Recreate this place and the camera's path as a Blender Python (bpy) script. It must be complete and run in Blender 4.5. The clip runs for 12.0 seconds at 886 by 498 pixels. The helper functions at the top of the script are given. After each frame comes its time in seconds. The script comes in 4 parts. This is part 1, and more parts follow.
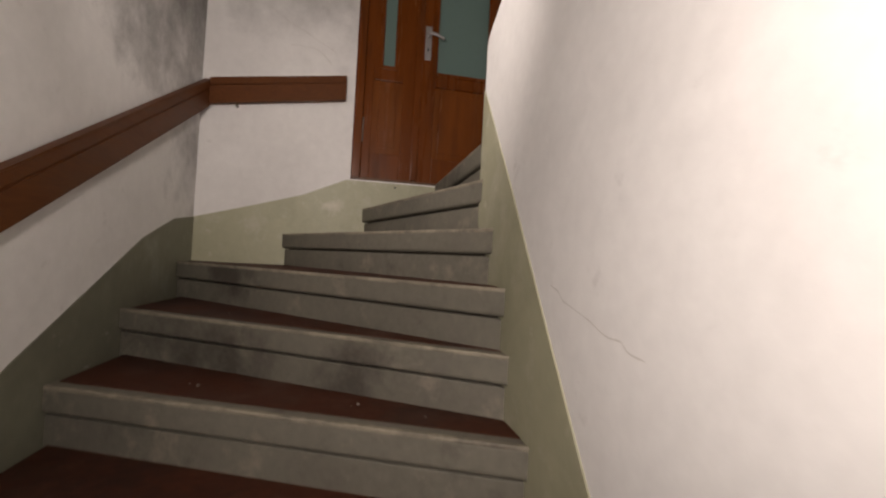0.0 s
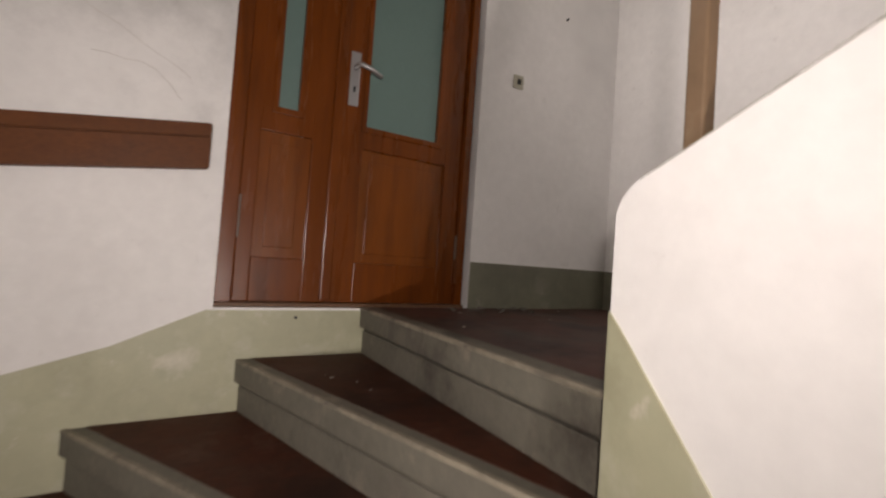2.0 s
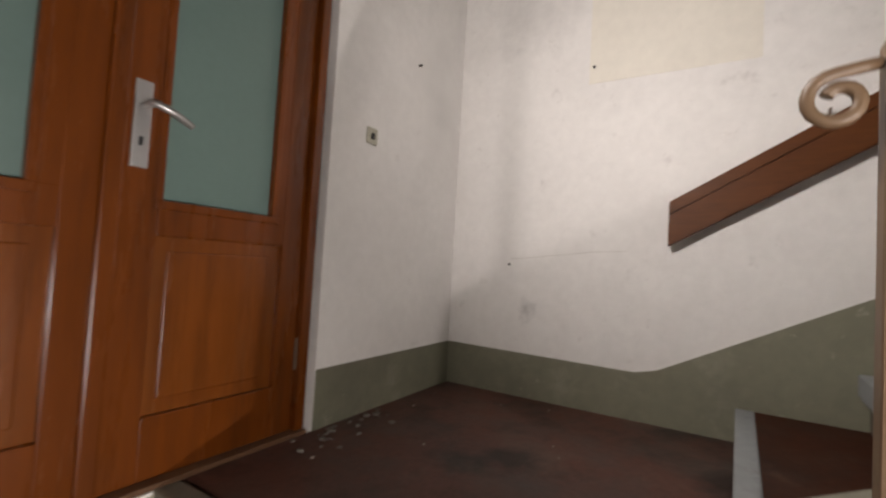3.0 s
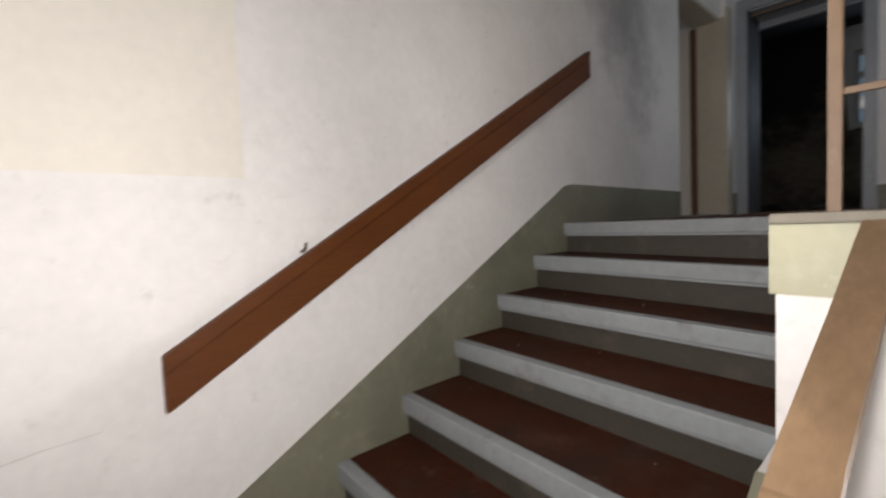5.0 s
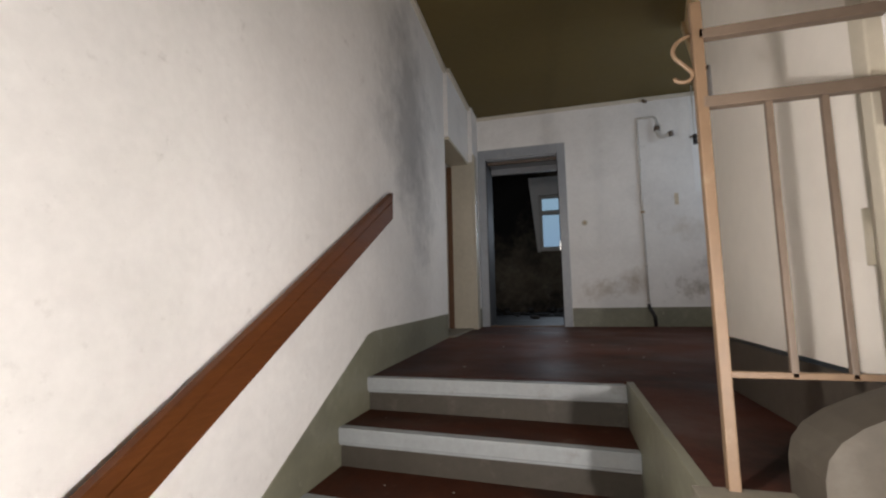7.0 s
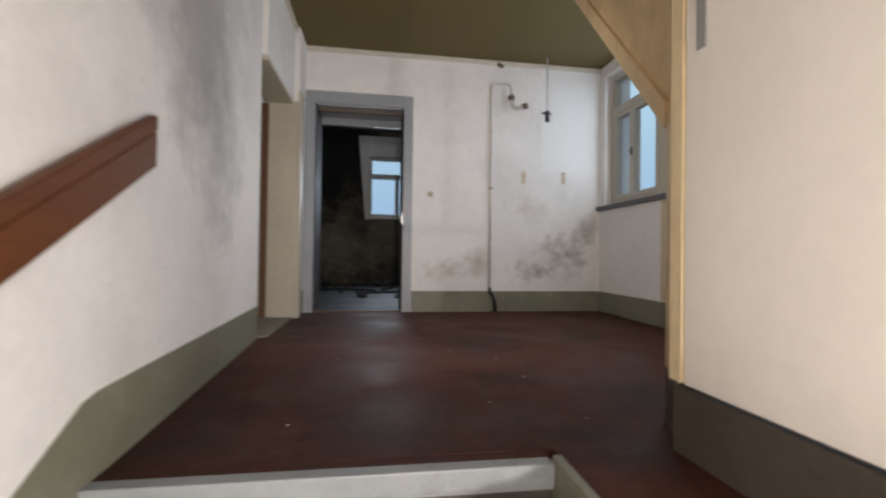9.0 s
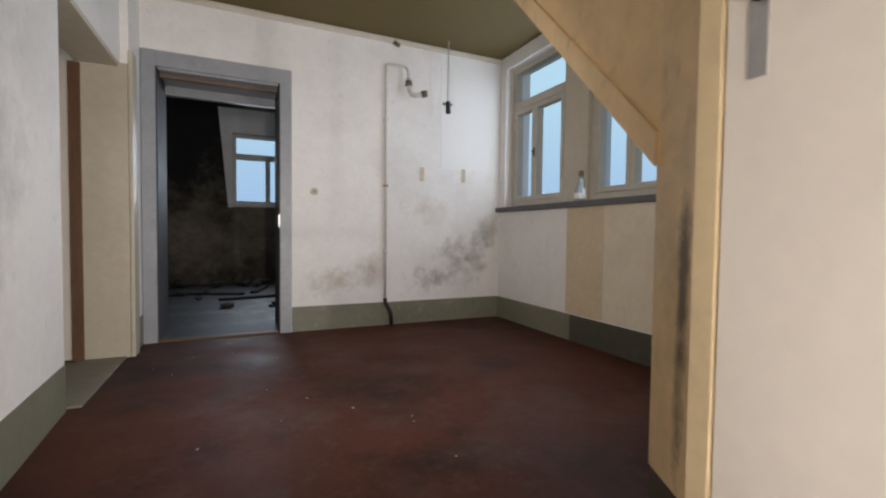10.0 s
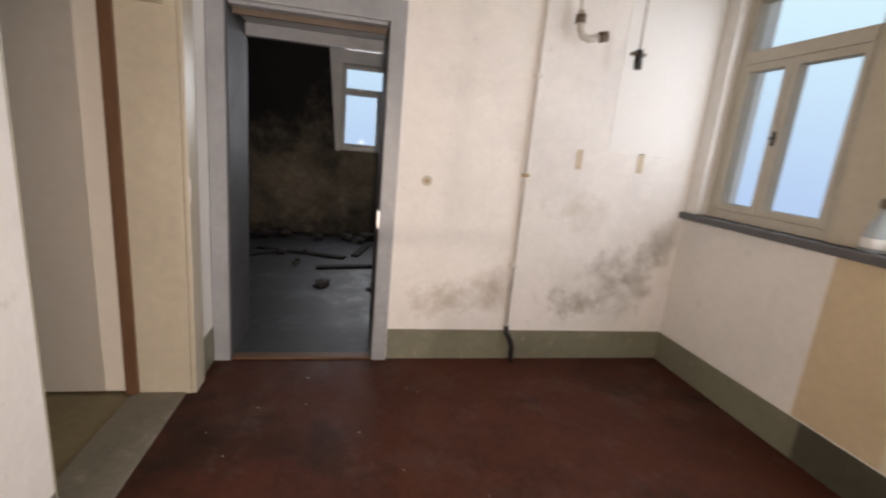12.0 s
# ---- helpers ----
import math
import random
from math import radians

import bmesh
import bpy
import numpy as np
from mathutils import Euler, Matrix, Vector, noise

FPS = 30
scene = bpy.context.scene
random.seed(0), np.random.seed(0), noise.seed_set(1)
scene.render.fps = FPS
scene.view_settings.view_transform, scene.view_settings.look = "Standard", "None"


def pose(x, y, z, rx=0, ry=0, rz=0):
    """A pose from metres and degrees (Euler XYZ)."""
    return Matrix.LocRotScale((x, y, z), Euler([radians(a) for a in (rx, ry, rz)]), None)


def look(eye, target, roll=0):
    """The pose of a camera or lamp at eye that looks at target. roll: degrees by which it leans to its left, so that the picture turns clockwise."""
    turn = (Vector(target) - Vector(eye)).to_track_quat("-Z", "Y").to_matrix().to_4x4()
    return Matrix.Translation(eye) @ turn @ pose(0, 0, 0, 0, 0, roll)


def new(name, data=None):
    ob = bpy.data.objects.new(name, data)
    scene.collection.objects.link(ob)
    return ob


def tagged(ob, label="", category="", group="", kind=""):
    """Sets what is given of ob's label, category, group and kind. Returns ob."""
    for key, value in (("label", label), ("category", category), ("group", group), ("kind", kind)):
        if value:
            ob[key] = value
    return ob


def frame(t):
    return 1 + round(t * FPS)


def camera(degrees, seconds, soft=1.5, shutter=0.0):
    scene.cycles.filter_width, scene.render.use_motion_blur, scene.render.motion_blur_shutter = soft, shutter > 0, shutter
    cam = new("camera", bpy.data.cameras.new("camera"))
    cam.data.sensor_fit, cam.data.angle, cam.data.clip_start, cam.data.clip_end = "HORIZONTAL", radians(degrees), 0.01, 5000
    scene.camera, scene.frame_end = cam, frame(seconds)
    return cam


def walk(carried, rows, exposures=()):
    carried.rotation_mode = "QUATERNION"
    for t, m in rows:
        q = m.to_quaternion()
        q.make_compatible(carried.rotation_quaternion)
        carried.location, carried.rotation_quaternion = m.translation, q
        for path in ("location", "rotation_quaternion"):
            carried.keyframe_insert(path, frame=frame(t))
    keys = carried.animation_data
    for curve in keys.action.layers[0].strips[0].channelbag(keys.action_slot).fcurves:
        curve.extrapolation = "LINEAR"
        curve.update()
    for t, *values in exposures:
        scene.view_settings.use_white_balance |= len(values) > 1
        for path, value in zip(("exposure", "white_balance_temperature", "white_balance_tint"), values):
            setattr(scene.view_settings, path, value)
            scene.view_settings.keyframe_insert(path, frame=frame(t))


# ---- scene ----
cam = camera(90.1, 12.0, soft=2.2, shutter=0.3)
PATH = [
    (0, (-1.782, -2.502, -0.436), (-1.369, -0.546, -0.38), 2.9),
    (0.5, (-1.84, -2.227, -0.28), (-1.344, -0.29, -0.245), -0.3),
    (0.8, (-1.844, -2.082, -0.185), (-1.179, -0.196, -0.178), 3.2),
    (1, (-1.849, -2.005, -0.141), (-1.153, -0.13, -0.094), 4.1),
    (1.5, (-1.932, -1.763, 0.013), (-1.213, 0.102, 0.058), 0.8),
    (2, (-1.91, -1.538, 0.183), (-0.88, 0.176, 0.245), 4.0),
    (2.5, (-1.912, -1.28, 0.398), (-0.587, 0.217, 0.445), 0.4),
    (2.7, (-1.9, -1.198, 0.461), (-0.409, 0.134, 0.516), 1.6),
    (4.3, (-1.741, -0.744, 0.966), (0.215, -1.147, 1.073), -0.2),
    (4.5, (-1.66, -0.738, 1.035), (0.239, -1.36, 1.112), -1.3),
    (4.9, (-1.557, -0.713, 1.161), (0.031, -1.927, 1.07), -2.0),
    (5, (-1.516, -0.719, 1.182), (-0.03, -2.054, 1.072), -2.4),
    (5.5, (-1.385, -0.779, 1.324), (-0.366, -2.498, 1.423), -5.0),
    (6, (-1.281, -0.805, 1.413), (-0.49, -2.635, 1.572), -2.4),
    (6.5, (-1.122, -0.806, 1.524), (-0.609, -2.73, 1.711), -0.6),
    (6.7, (-1.091, -0.807, 1.58), (-0.572, -2.726, 1.801), -1.1),
    (8.3, (-0.874, -1.299, 1.634), (-0.558, -3.273, 1.647), -1.3),
    (8.5, (-0.845, -1.452, 1.672), (-0.672, -3.441, 1.796), -1.5),
    (8.8, (-0.772, -1.663, 1.733), (-0.92, -3.65, 1.91), -0.6),
    (9, (-0.764, -1.787, 1.792), (-1.063, -3.764, 1.818), 0.8),
    (9.2, (-0.763, -1.925, 1.839), (-1.319, -3.846, 1.867), 4.8),
    (9.5, (-0.771, -2.1, 1.928), (-1.471, -3.973, 1.942), 2.5),
    (10, (-0.723, -2.395, 2.088), (-1.555, -4.212, 2.016), 0.7),
    (10.5, (-0.845, -2.671, 2.235), (-1.594, -4.514, 2.028), 5.5),
    (11, (-0.808, -2.988, 2.451), (-1.459, -4.864, 2.219), 2.2),
    (11.5, (-0.913, -3.285, 2.619), (-1.639, -5.115, 2.264), 5.8),
    (12, (-0.893, -3.688, 2.688), (-1.285, -5.598, 2.241), 5.3),
]
EXPOSURES = [(0.0, -1.1, 6900, 17), (0.7, -0.76, 6900, 16), (2.0, -0.75, 6700, 16), (2.6, -0.6, 6700, 15), (4.4, -0.05, 5950, 12), (5.0, -0.05, 6300, 12), (6.0, 0.25, 6400, 12), (6.6, 0.40, 6450, 12), (8.4, 1.15, 6600, 13), (10.0, 1.42, 6600, 13), (11.0, 1.58, 6900, 14), (12.0, 1.8, 7500, 19)]
walk(cam, [(t, look(eye, target, roll)) for t, eye, target, roll in PATH], EXPOSURES)

# ---- sky and lamps ----
world = bpy.data.worlds.new("sky")
scene.world = world
world.use_nodes = True
wn = world.node_tree.nodes
sky = wn.new("ShaderNodeTexSky")
sky.sky_type = "NISHITA"
sky.sun_disc = False
sky.sun_elevation = radians(48)
sky.sun_rotation = radians(60)
sky.air_density = 1.0
sky.dust_density = 1.2
wn["Background"].inputs["Strength"].default_value = 0.06
world.node_tree.links.new(sky.outputs["Color"], wn["Background"].inputs["Color"])

sun = new("sun", bpy.data.lights.new("sun", "SUN"))
sun.data.energy, sun.data.angle, sun.data.color = 1.0, radians(12), (1.0, 0.96, 0.9)
sun.matrix_world = look((30, -20, 25), (0, 0, 0))


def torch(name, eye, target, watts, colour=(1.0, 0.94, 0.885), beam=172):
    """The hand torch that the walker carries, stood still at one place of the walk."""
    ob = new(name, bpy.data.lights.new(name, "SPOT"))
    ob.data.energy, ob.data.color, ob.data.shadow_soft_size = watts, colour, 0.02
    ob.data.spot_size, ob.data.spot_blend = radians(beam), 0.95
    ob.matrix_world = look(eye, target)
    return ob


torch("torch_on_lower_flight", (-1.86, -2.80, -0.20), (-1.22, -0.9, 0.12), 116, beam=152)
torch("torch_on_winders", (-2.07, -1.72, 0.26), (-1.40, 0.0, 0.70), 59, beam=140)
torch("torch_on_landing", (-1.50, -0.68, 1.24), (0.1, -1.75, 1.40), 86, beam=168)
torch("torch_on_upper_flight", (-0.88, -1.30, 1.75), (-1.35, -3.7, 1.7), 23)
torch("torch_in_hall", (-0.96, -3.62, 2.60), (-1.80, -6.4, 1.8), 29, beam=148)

# daylight that falls through the real windows
def window_light(name, eye, target, sx, sy, watts, colour=(0.75, 0.87, 1.0)):
    ob = new(name, bpy.data.lights.new(name, "AREA"))
    ob.data.shape, ob.data.size, ob.data.size_y = "RECTANGLE", sx, sy
    ob.data.energy, ob.data.color = watts, colour
    ob.matrix_world = look(eye, target)
    return ob


window_light("daylight_hall_window", (-3.40, -6.05, 3.12), (-2.4, -6.05, 3.12), 0.8, 1.3, 2.6)
window_light("daylight_hall_window_near", (-3.40, -4.87, 3.12), (-2.4, -4.87, 3.12), 0.8, 1.3, 7.5)
window_light("daylight_back_room", (-1.15, -10.92, 3.15), (-1.15, -9.8, 3.15), 1.0, 1.1, 13)


# ---- materials ----
def mat(name, colour, rough=0.6, vary=0.12, grain=30.0, blotch=2.0, bump=0.15, stain=None, stain_amt=0.0, stain_scale=3.0, stain_low=0.5, stretch=(1, 1, 1), rvar=0.14, metal=0.0, spec=0.5, island=False):
    m = bpy.data.materials.new(name)
    m.use_nodes = True
    n, l = m.node_tree.nodes, m.node_tree.links
    b = n["Principled BSDF"]
    tc = n.new("ShaderNodeNewGeometry")
    mp = n.new("ShaderNodeMapping")
    mp.inputs["Scale"].default_value = stretch
    l.new(tc.outputs["Position"], mp.inputs["Vector"])

    def noise_at(scale, detail, rough_n=0.6):
        t = n.new("ShaderNodeTexNoise")
        t.inputs["Scale"].default_value, t.inputs["Detail"].default_value, t.inputs["Roughness"].default_value = scale, detail, rough_n
        l.new(mp.outputs["Vector"], t.inputs["Vector"])
        return t.outputs["Fac"]

    g, big = noise_at(grain, 4), noise_at(blotch, 6, 0.62)
    add = n.new("ShaderNodeMath")
    add.operation = "MULTIPLY_ADD"
    add.inputs[1].default_value = 0.45
    l.new(g, add.inputs[0])
    half = n.new("ShaderNodeMath")
    half.operation = "MULTIPLY"
    half.inputs[1].default_value = 0.55
    l.new(big, half.inputs[0])
    l.new(half.outputs[0], add.inputs[2])
    ramp = n.new("ShaderNodeMapRange")
    ramp.inputs["From Min"].default_value, ramp.inputs["From Max"].default_value = 0.3, 0.7
    ramp.inputs["To Min"].default_value, ramp.inputs["To Max"].default_value = 1 - vary, 1 + vary
    l.new(add.outputs[0], ramp.inputs["Value"])
    mul = n.new("ShaderNodeVectorMath")
    mul.operation = "SCALE"
    mul.inputs[0].default_value = colour
    l.new(ramp.outputs[0], mul.inputs["Scale"])
    out = mul.outputs[0]
    if island:
        oi = n.new("ShaderNodeObjectInfo")
        r2 = n.new("ShaderNodeMapRange")
        r2.inputs["To Min"].default_value, r2.inputs["To Max"].default_value = 0.85, 1.12
        l.new(oi.outputs["Random"], r2.inputs["Value"])
        mu = n.new("ShaderNodeVectorMath")
        mu.operation = "SCALE"
        l.new(out, mu.inputs[0])
        l.new(r2.outputs[0], mu.inputs["Scale"])
        out = mu.outputs[0]
    if stain:
        s = noise_at(stain_scale, 8, 0.65)
        sr = n.new("ShaderNodeMapRange")
        sr.inputs["From Min"].default_value, sr.inputs["From Max"].default_value = stain_low, stain_low + 0.22
        sr.inputs["To Max"].default_value = stain_amt
        l.new(s, sr.inputs["Value"])
        mx = n.new("ShaderNodeMix")
        mx.data_type = "RGBA"
        l.new(sr.outputs[0], mx.inputs["Factor"])
        l.new(out, mx.inputs[6])
        mx.inputs[7].default_value = (*stain, 1)
        out = mx.outputs[2]
    l.new(out, b.inputs["Base Color"])
    rr = n.new("ShaderNodeMapRange")
    rr.inputs["To Min"].default_value, rr.inputs["To Max"].default_value = max(0.03, rough - rvar), min(1, rough + rvar)
    l.new(big, rr.inputs["Value"])
    l.new(rr.outputs[0], b.inputs["Roughness"])
    b.inputs["Metallic"].default_value = metal
    b.inputs["Specular IOR Level"].default_value = spec
    bp = n.new("ShaderNodeBump")
    bp.inputs["Strength"].default_value, bp.inputs["Distance"].default_value = bump, 0.004
    l.new(add.outputs[0], bp.inputs["Height"])
    l.new(bp.outputs[0], b.inputs["Normal"])
    return m


XL_WALL = -2.58
PLASTER = mat("white_plaster", (0.80, 0.78, 0.755), 0.85, 0.07, 24, 1.4, 0.25, (0.42, 0.40, 0.38), 0.28, 1.1, 0.52)
DADO = mat("olive_dado_paint", (0.20, 0.195, 0.14), 0.45, 0.14, 22, 2.2, 0.25, (0.36, 0.35, 0.28), 0.5, 6, 0.55)
DADO_PALE = mat("pale_green_dado_paint", (0.40, 0.39, 0.265), 0.5, 0.1, 22, 2.2, 0.25, (0.56, 0.55, 0.46), 0.5, 9, 0.52)
OCHRE = mat("ochre_ceiling_paint", (0.125, 0.090, 0.026), 0.75, 0.10, 14, 1.2, 0.15)
CORNICE = mat("cornice_paint", (0.60, 0.55, 0.46), 0.7, 0.12, 18, 3)
FLOOR = mat("oxblood_floor_paint", (0.072, 0.026, 0.017), 0.56, 0.28, 40, 1.6, 0.32, (0.10, 0.075, 0.065), 0.5, 2.2, 0.52, rvar=0.3, spec=0.08)
LANDING = mat("dirty_oxblood_floor_paint", (0.100, 0.042, 0.030), 0.55, 0.35, 40, 2.2, 0.5, (0.060, 0.052, 0.045), 0.7, 3.5, 0.46, rvar=0.25, spec=0.25)
TREAD_LOW = mat("worn_oxblood_tread_paint", (0.070, 0.023, 0.012), 0.6, 0.34, 40, 3.0, 0.3, (0.060, 0.040, 0.030), 0.55, 3.5, 0.5, spec=0.15)
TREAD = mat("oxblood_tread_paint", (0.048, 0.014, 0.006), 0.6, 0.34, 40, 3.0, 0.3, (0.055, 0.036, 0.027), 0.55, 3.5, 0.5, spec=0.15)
STONE = mat("grey_stone_step", (0.165, 0.153, 0.120), 0.7, 0.22, 40, 4, 0.4, (0.15, 0.13, 0.11), 0.5, 7, 0.52)
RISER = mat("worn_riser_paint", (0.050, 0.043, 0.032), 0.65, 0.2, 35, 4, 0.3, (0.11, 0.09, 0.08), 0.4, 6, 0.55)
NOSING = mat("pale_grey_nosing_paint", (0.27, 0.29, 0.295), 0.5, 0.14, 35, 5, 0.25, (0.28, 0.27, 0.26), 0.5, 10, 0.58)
RAIL_WOOD = mat("red_brown_rail_wood", (0.112, 0.036, 0.009), 0.5, 0.28, 14, 2, 0.15, (0.06, 0.018, 0.007), 0.5, 4, 0.5, (5, 1, 7), spec=0.2)
DOOR_WOOD = mat("varnished_mahogany_door", (0.150, 0.038, 0.005), 0.27, 0.2, 8, 1.6, 0.06, (0.065, 0.019, 0.005), 0.7, 2.4, 0.48, (7, 7, 0.7), spec=0.32)
DOOR_PANEL = mat("varnished_door_panel", (0.180, 0.050, 0.008), 0.24, 0.2, 6, 1.6, 0.06, (0.085, 0.025, 0.006), 0.7, 2.4, 0.48, (7, 7, 0.7), spec=0.4)
GREEN_GLASS = mat("green_frosted_glass", (0.135, 0.205, 0.185), 0.4, 0.06, 60, 3, 0.1)
BEIGE_METAL = mat("beige_painted_metal", (0.165, 0.105, 0.060), 0.5, 0.18, 30, 5, 0.25, (0.36, 0.29, 0.20), 0.6, 9, 0.56)
DARK_METAL = mat("brown_painted_iron", (0.13, 0.095, 0.068), 0.5, 0.2, 40, 6, 0.2)
BLACK_IRON = mat("black_iron", (0.012, 0.011, 0.011), 0.45, 0.1, 40, 6, 0.1)
STEEL = mat("brushed_steel", (0.52, 0.51, 0.50), 0.35, 0.08, 60, 8, 0.05, metal=0.7)
GREY_PAINT = mat("grey_door_casing_paint", (0.30, 0.315, 0.335), 0.4, 0.12, 25, 3, 0.2, (0.20, 0.20, 0.21), 0.5, 5, 0.55)
CREAM = mat("cream_gloss_paint", (0.50, 0.455, 0.36), 0.4, 0.1, 20, 2.5, 0.2, (0.42, 0.35, 0.25), 0.4, 3.5, 0.55)
WHITE_DOOR = mat("white_gloss_door_paint", (0.82, 0.77, 0.69), 0.42, 0.05, 16, 1.5, 0.08)
BOARD = mat("cream_stained_board", (0.74, 0.55, 0.31), 0.5, 0.14, 16, 2.2, 0.25, (0.30, 0.21, 0.12), 0.5, 2.6, 0.53)
JAMB = mat("yellowed_gloss_paint", (0.70, 0.56, 0.34), 0.4, 0.1, 20, 2.5, 0.2, (0.45, 0.34, 0.20), 0.4, 3.5, 0.55)
LEDGE = mat("chipped_beige_ledge_paint", (0.20, 0.18, 0.14), 0.65, 0.2, 30, 4, 0.4, (0.42, 0.39, 0.32), 0.7, 8, 0.58)
WIN_FRAME = mat("window_frame_paint", (0.50, 0.47, 0.40), 0.5, 0.12, 25, 4, 0.2, (0.35, 0.32, 0.27), 0.5, 6, 0.55)
SILL = mat("dark_grey_sill", (0.10, 0.10, 0.105), 0.6, 0.2, 30, 5, 0.4, (0.2, 0.19, 0.18), 0.5, 12, 0.55)
EDGE_WOOD = mat("bare_brown_wood", (0.12, 0.058, 0.026), 0.6, 0.3, 14, 4, 0.3, stretch=(5, 5, 0.8))
TAN_WOOD = mat("worn_tan_wood", (0.19, 0.122, 0.068), 0.55, 0.25, 14, 3, 0.2, (0.14, 0.085, 0.05), 0.5, 4, 0.5, (6, 1.2, 6))
WORN_EDGE = mat("worn_stone_edge", (0.30, 0.265, 0.20), 0.7, 0.3, 40, 6, 0.5, (0.12, 0.105, 0.085), 0.9, 9, 0.46)
BLACKISH = mat("blackish_grey_paint", (0.055, 0.055, 0.058), 0.7, 0.3, 20, 3, 0.3, (0.02, 0.02, 0.02), 0.7, 4, 0.5)
SKIRT = mat("dark_scuffed_skirting", (0.075, 0.062, 0.048), 0.4, 0.3, 30, 3, 0.2, (0.16, 0.14, 0.11), 0.5, 5, 0.58)
PIPE = mat("white_painted_pipe", (0.62, 0.60, 0.56), 0.5, 0.12, 30, 6, 0.1, (0.40, 0.33, 0.25), 0.5, 7, 0.56)
OLD_GLUE = mat("old_brown_glue", (0.38, 0.27, 0.16), 0.8, 0.2, 60, 12)
FADED_GLUE = mat("faded_brown_glue", (0.56, 0.47, 0.345), 0.85, 0.2, 60, 14)
TAN_PALE = mat("yellowish_wall_paint", (0.70, 0.62, 0.48), 0.7, 0.10, 24, 2.0, 0.2, (0.56, 0.46, 0.32), 0.5, 2.5, 0.5)
PALE_PATCH = mat("pale_cream_distemper", (0.76, 0.725, 0.645), 0.9, 0.05, 24, 3, 0.2)
EVEN_WHITE = mat("even_white_plaster", (0.81, 0.805, 0.79), 0.85, 0.03, 24, 1.4, 0.2)
DADO_DARK = mat("dark_olive_dado_paint", (0.075, 0.072, 0.052), 0.45, 0.2, 22, 2.2, 0.25, (0.14, 0.135, 0.10), 0.5, 5, 0.55)
TAN_PATCH = mat("tan_wall_paint", (0.60, 0.49, 0.33), 0.6, 0.12, 24, 2.5, 0.2)
CHAR = mat("sooty_plaster", (0.17, 0.14, 0.10), 0.9, 0.35, 12, 2.2, 0.6, (0.016, 0.014, 0.012), 0.9, 1.1, 0.46)
SOOT_UNLIT = mat("soot_and_unlit_black", (0.010, 0.009, 0.008), 0.95, 0.4, 20, 3, 0.6)
ROOM_FLOOR = mat("worn_grey_boards", (0.024, 0.025, 0.028), 0.6, 0.35, 30, 3, 0.35, (0.010, 0.009, 0.008), 0.85, 1.3, 0.47)
RUBBLE = mat("plaster_rubble", (0.034, 0.030, 0.026), 0.9, 0.35, 20, 3, 0.6, island=True)
WHITE_PLASTIC = mat("white_plastic", (0.72, 0.72, 0.70), 0.35, 0.04, 40, 5, 0.05)
IVORY = mat("yellowed_ivory_plastic", (0.42, 0.40, 0.31), 0.4, 0.1, 40, 5, 0.05)
EARTH = mat("grey_green_ground", (0.08, 0.085, 0.06), 0.95, 0.25, 0.6, 0.05, 0.1)
TAUPE = mat("grimy_taupe_curb_paint", (0.085, 0.073, 0.056), 0.6, 0.2, 24, 2.5, 0.3, (0.15, 0.135, 0.11), 0.5, 7, 0.56)
GRIT = mat("grey_grit", (0.17, 0.155, 0.135), 0.95, 0.3, 60, 9)
CHIP = mat("plaster_chip", (0.34, 0.31, 0.27), 0.9, 0.2, 60, 9)

GLASS = bpy.data.materials.new("clear_window_glass")
GLASS.use_nodes = True
gb = GLASS.node_tree.nodes["Principled BSDF"]
gb.inputs["Base Color"].default_value = (0.93, 0.97, 1.0, 1)
gb.inputs["Transmission Weight"].default_value, gb.inputs["Roughness"].default_value, gb.inputs["IOR"].default_value = 1.0, 0.06, 1.05

# far wall: damp and mould low down, brown runs
WALL_FAR = PLASTER.copy()
WALL_FAR.name = "damp_white_plaster"


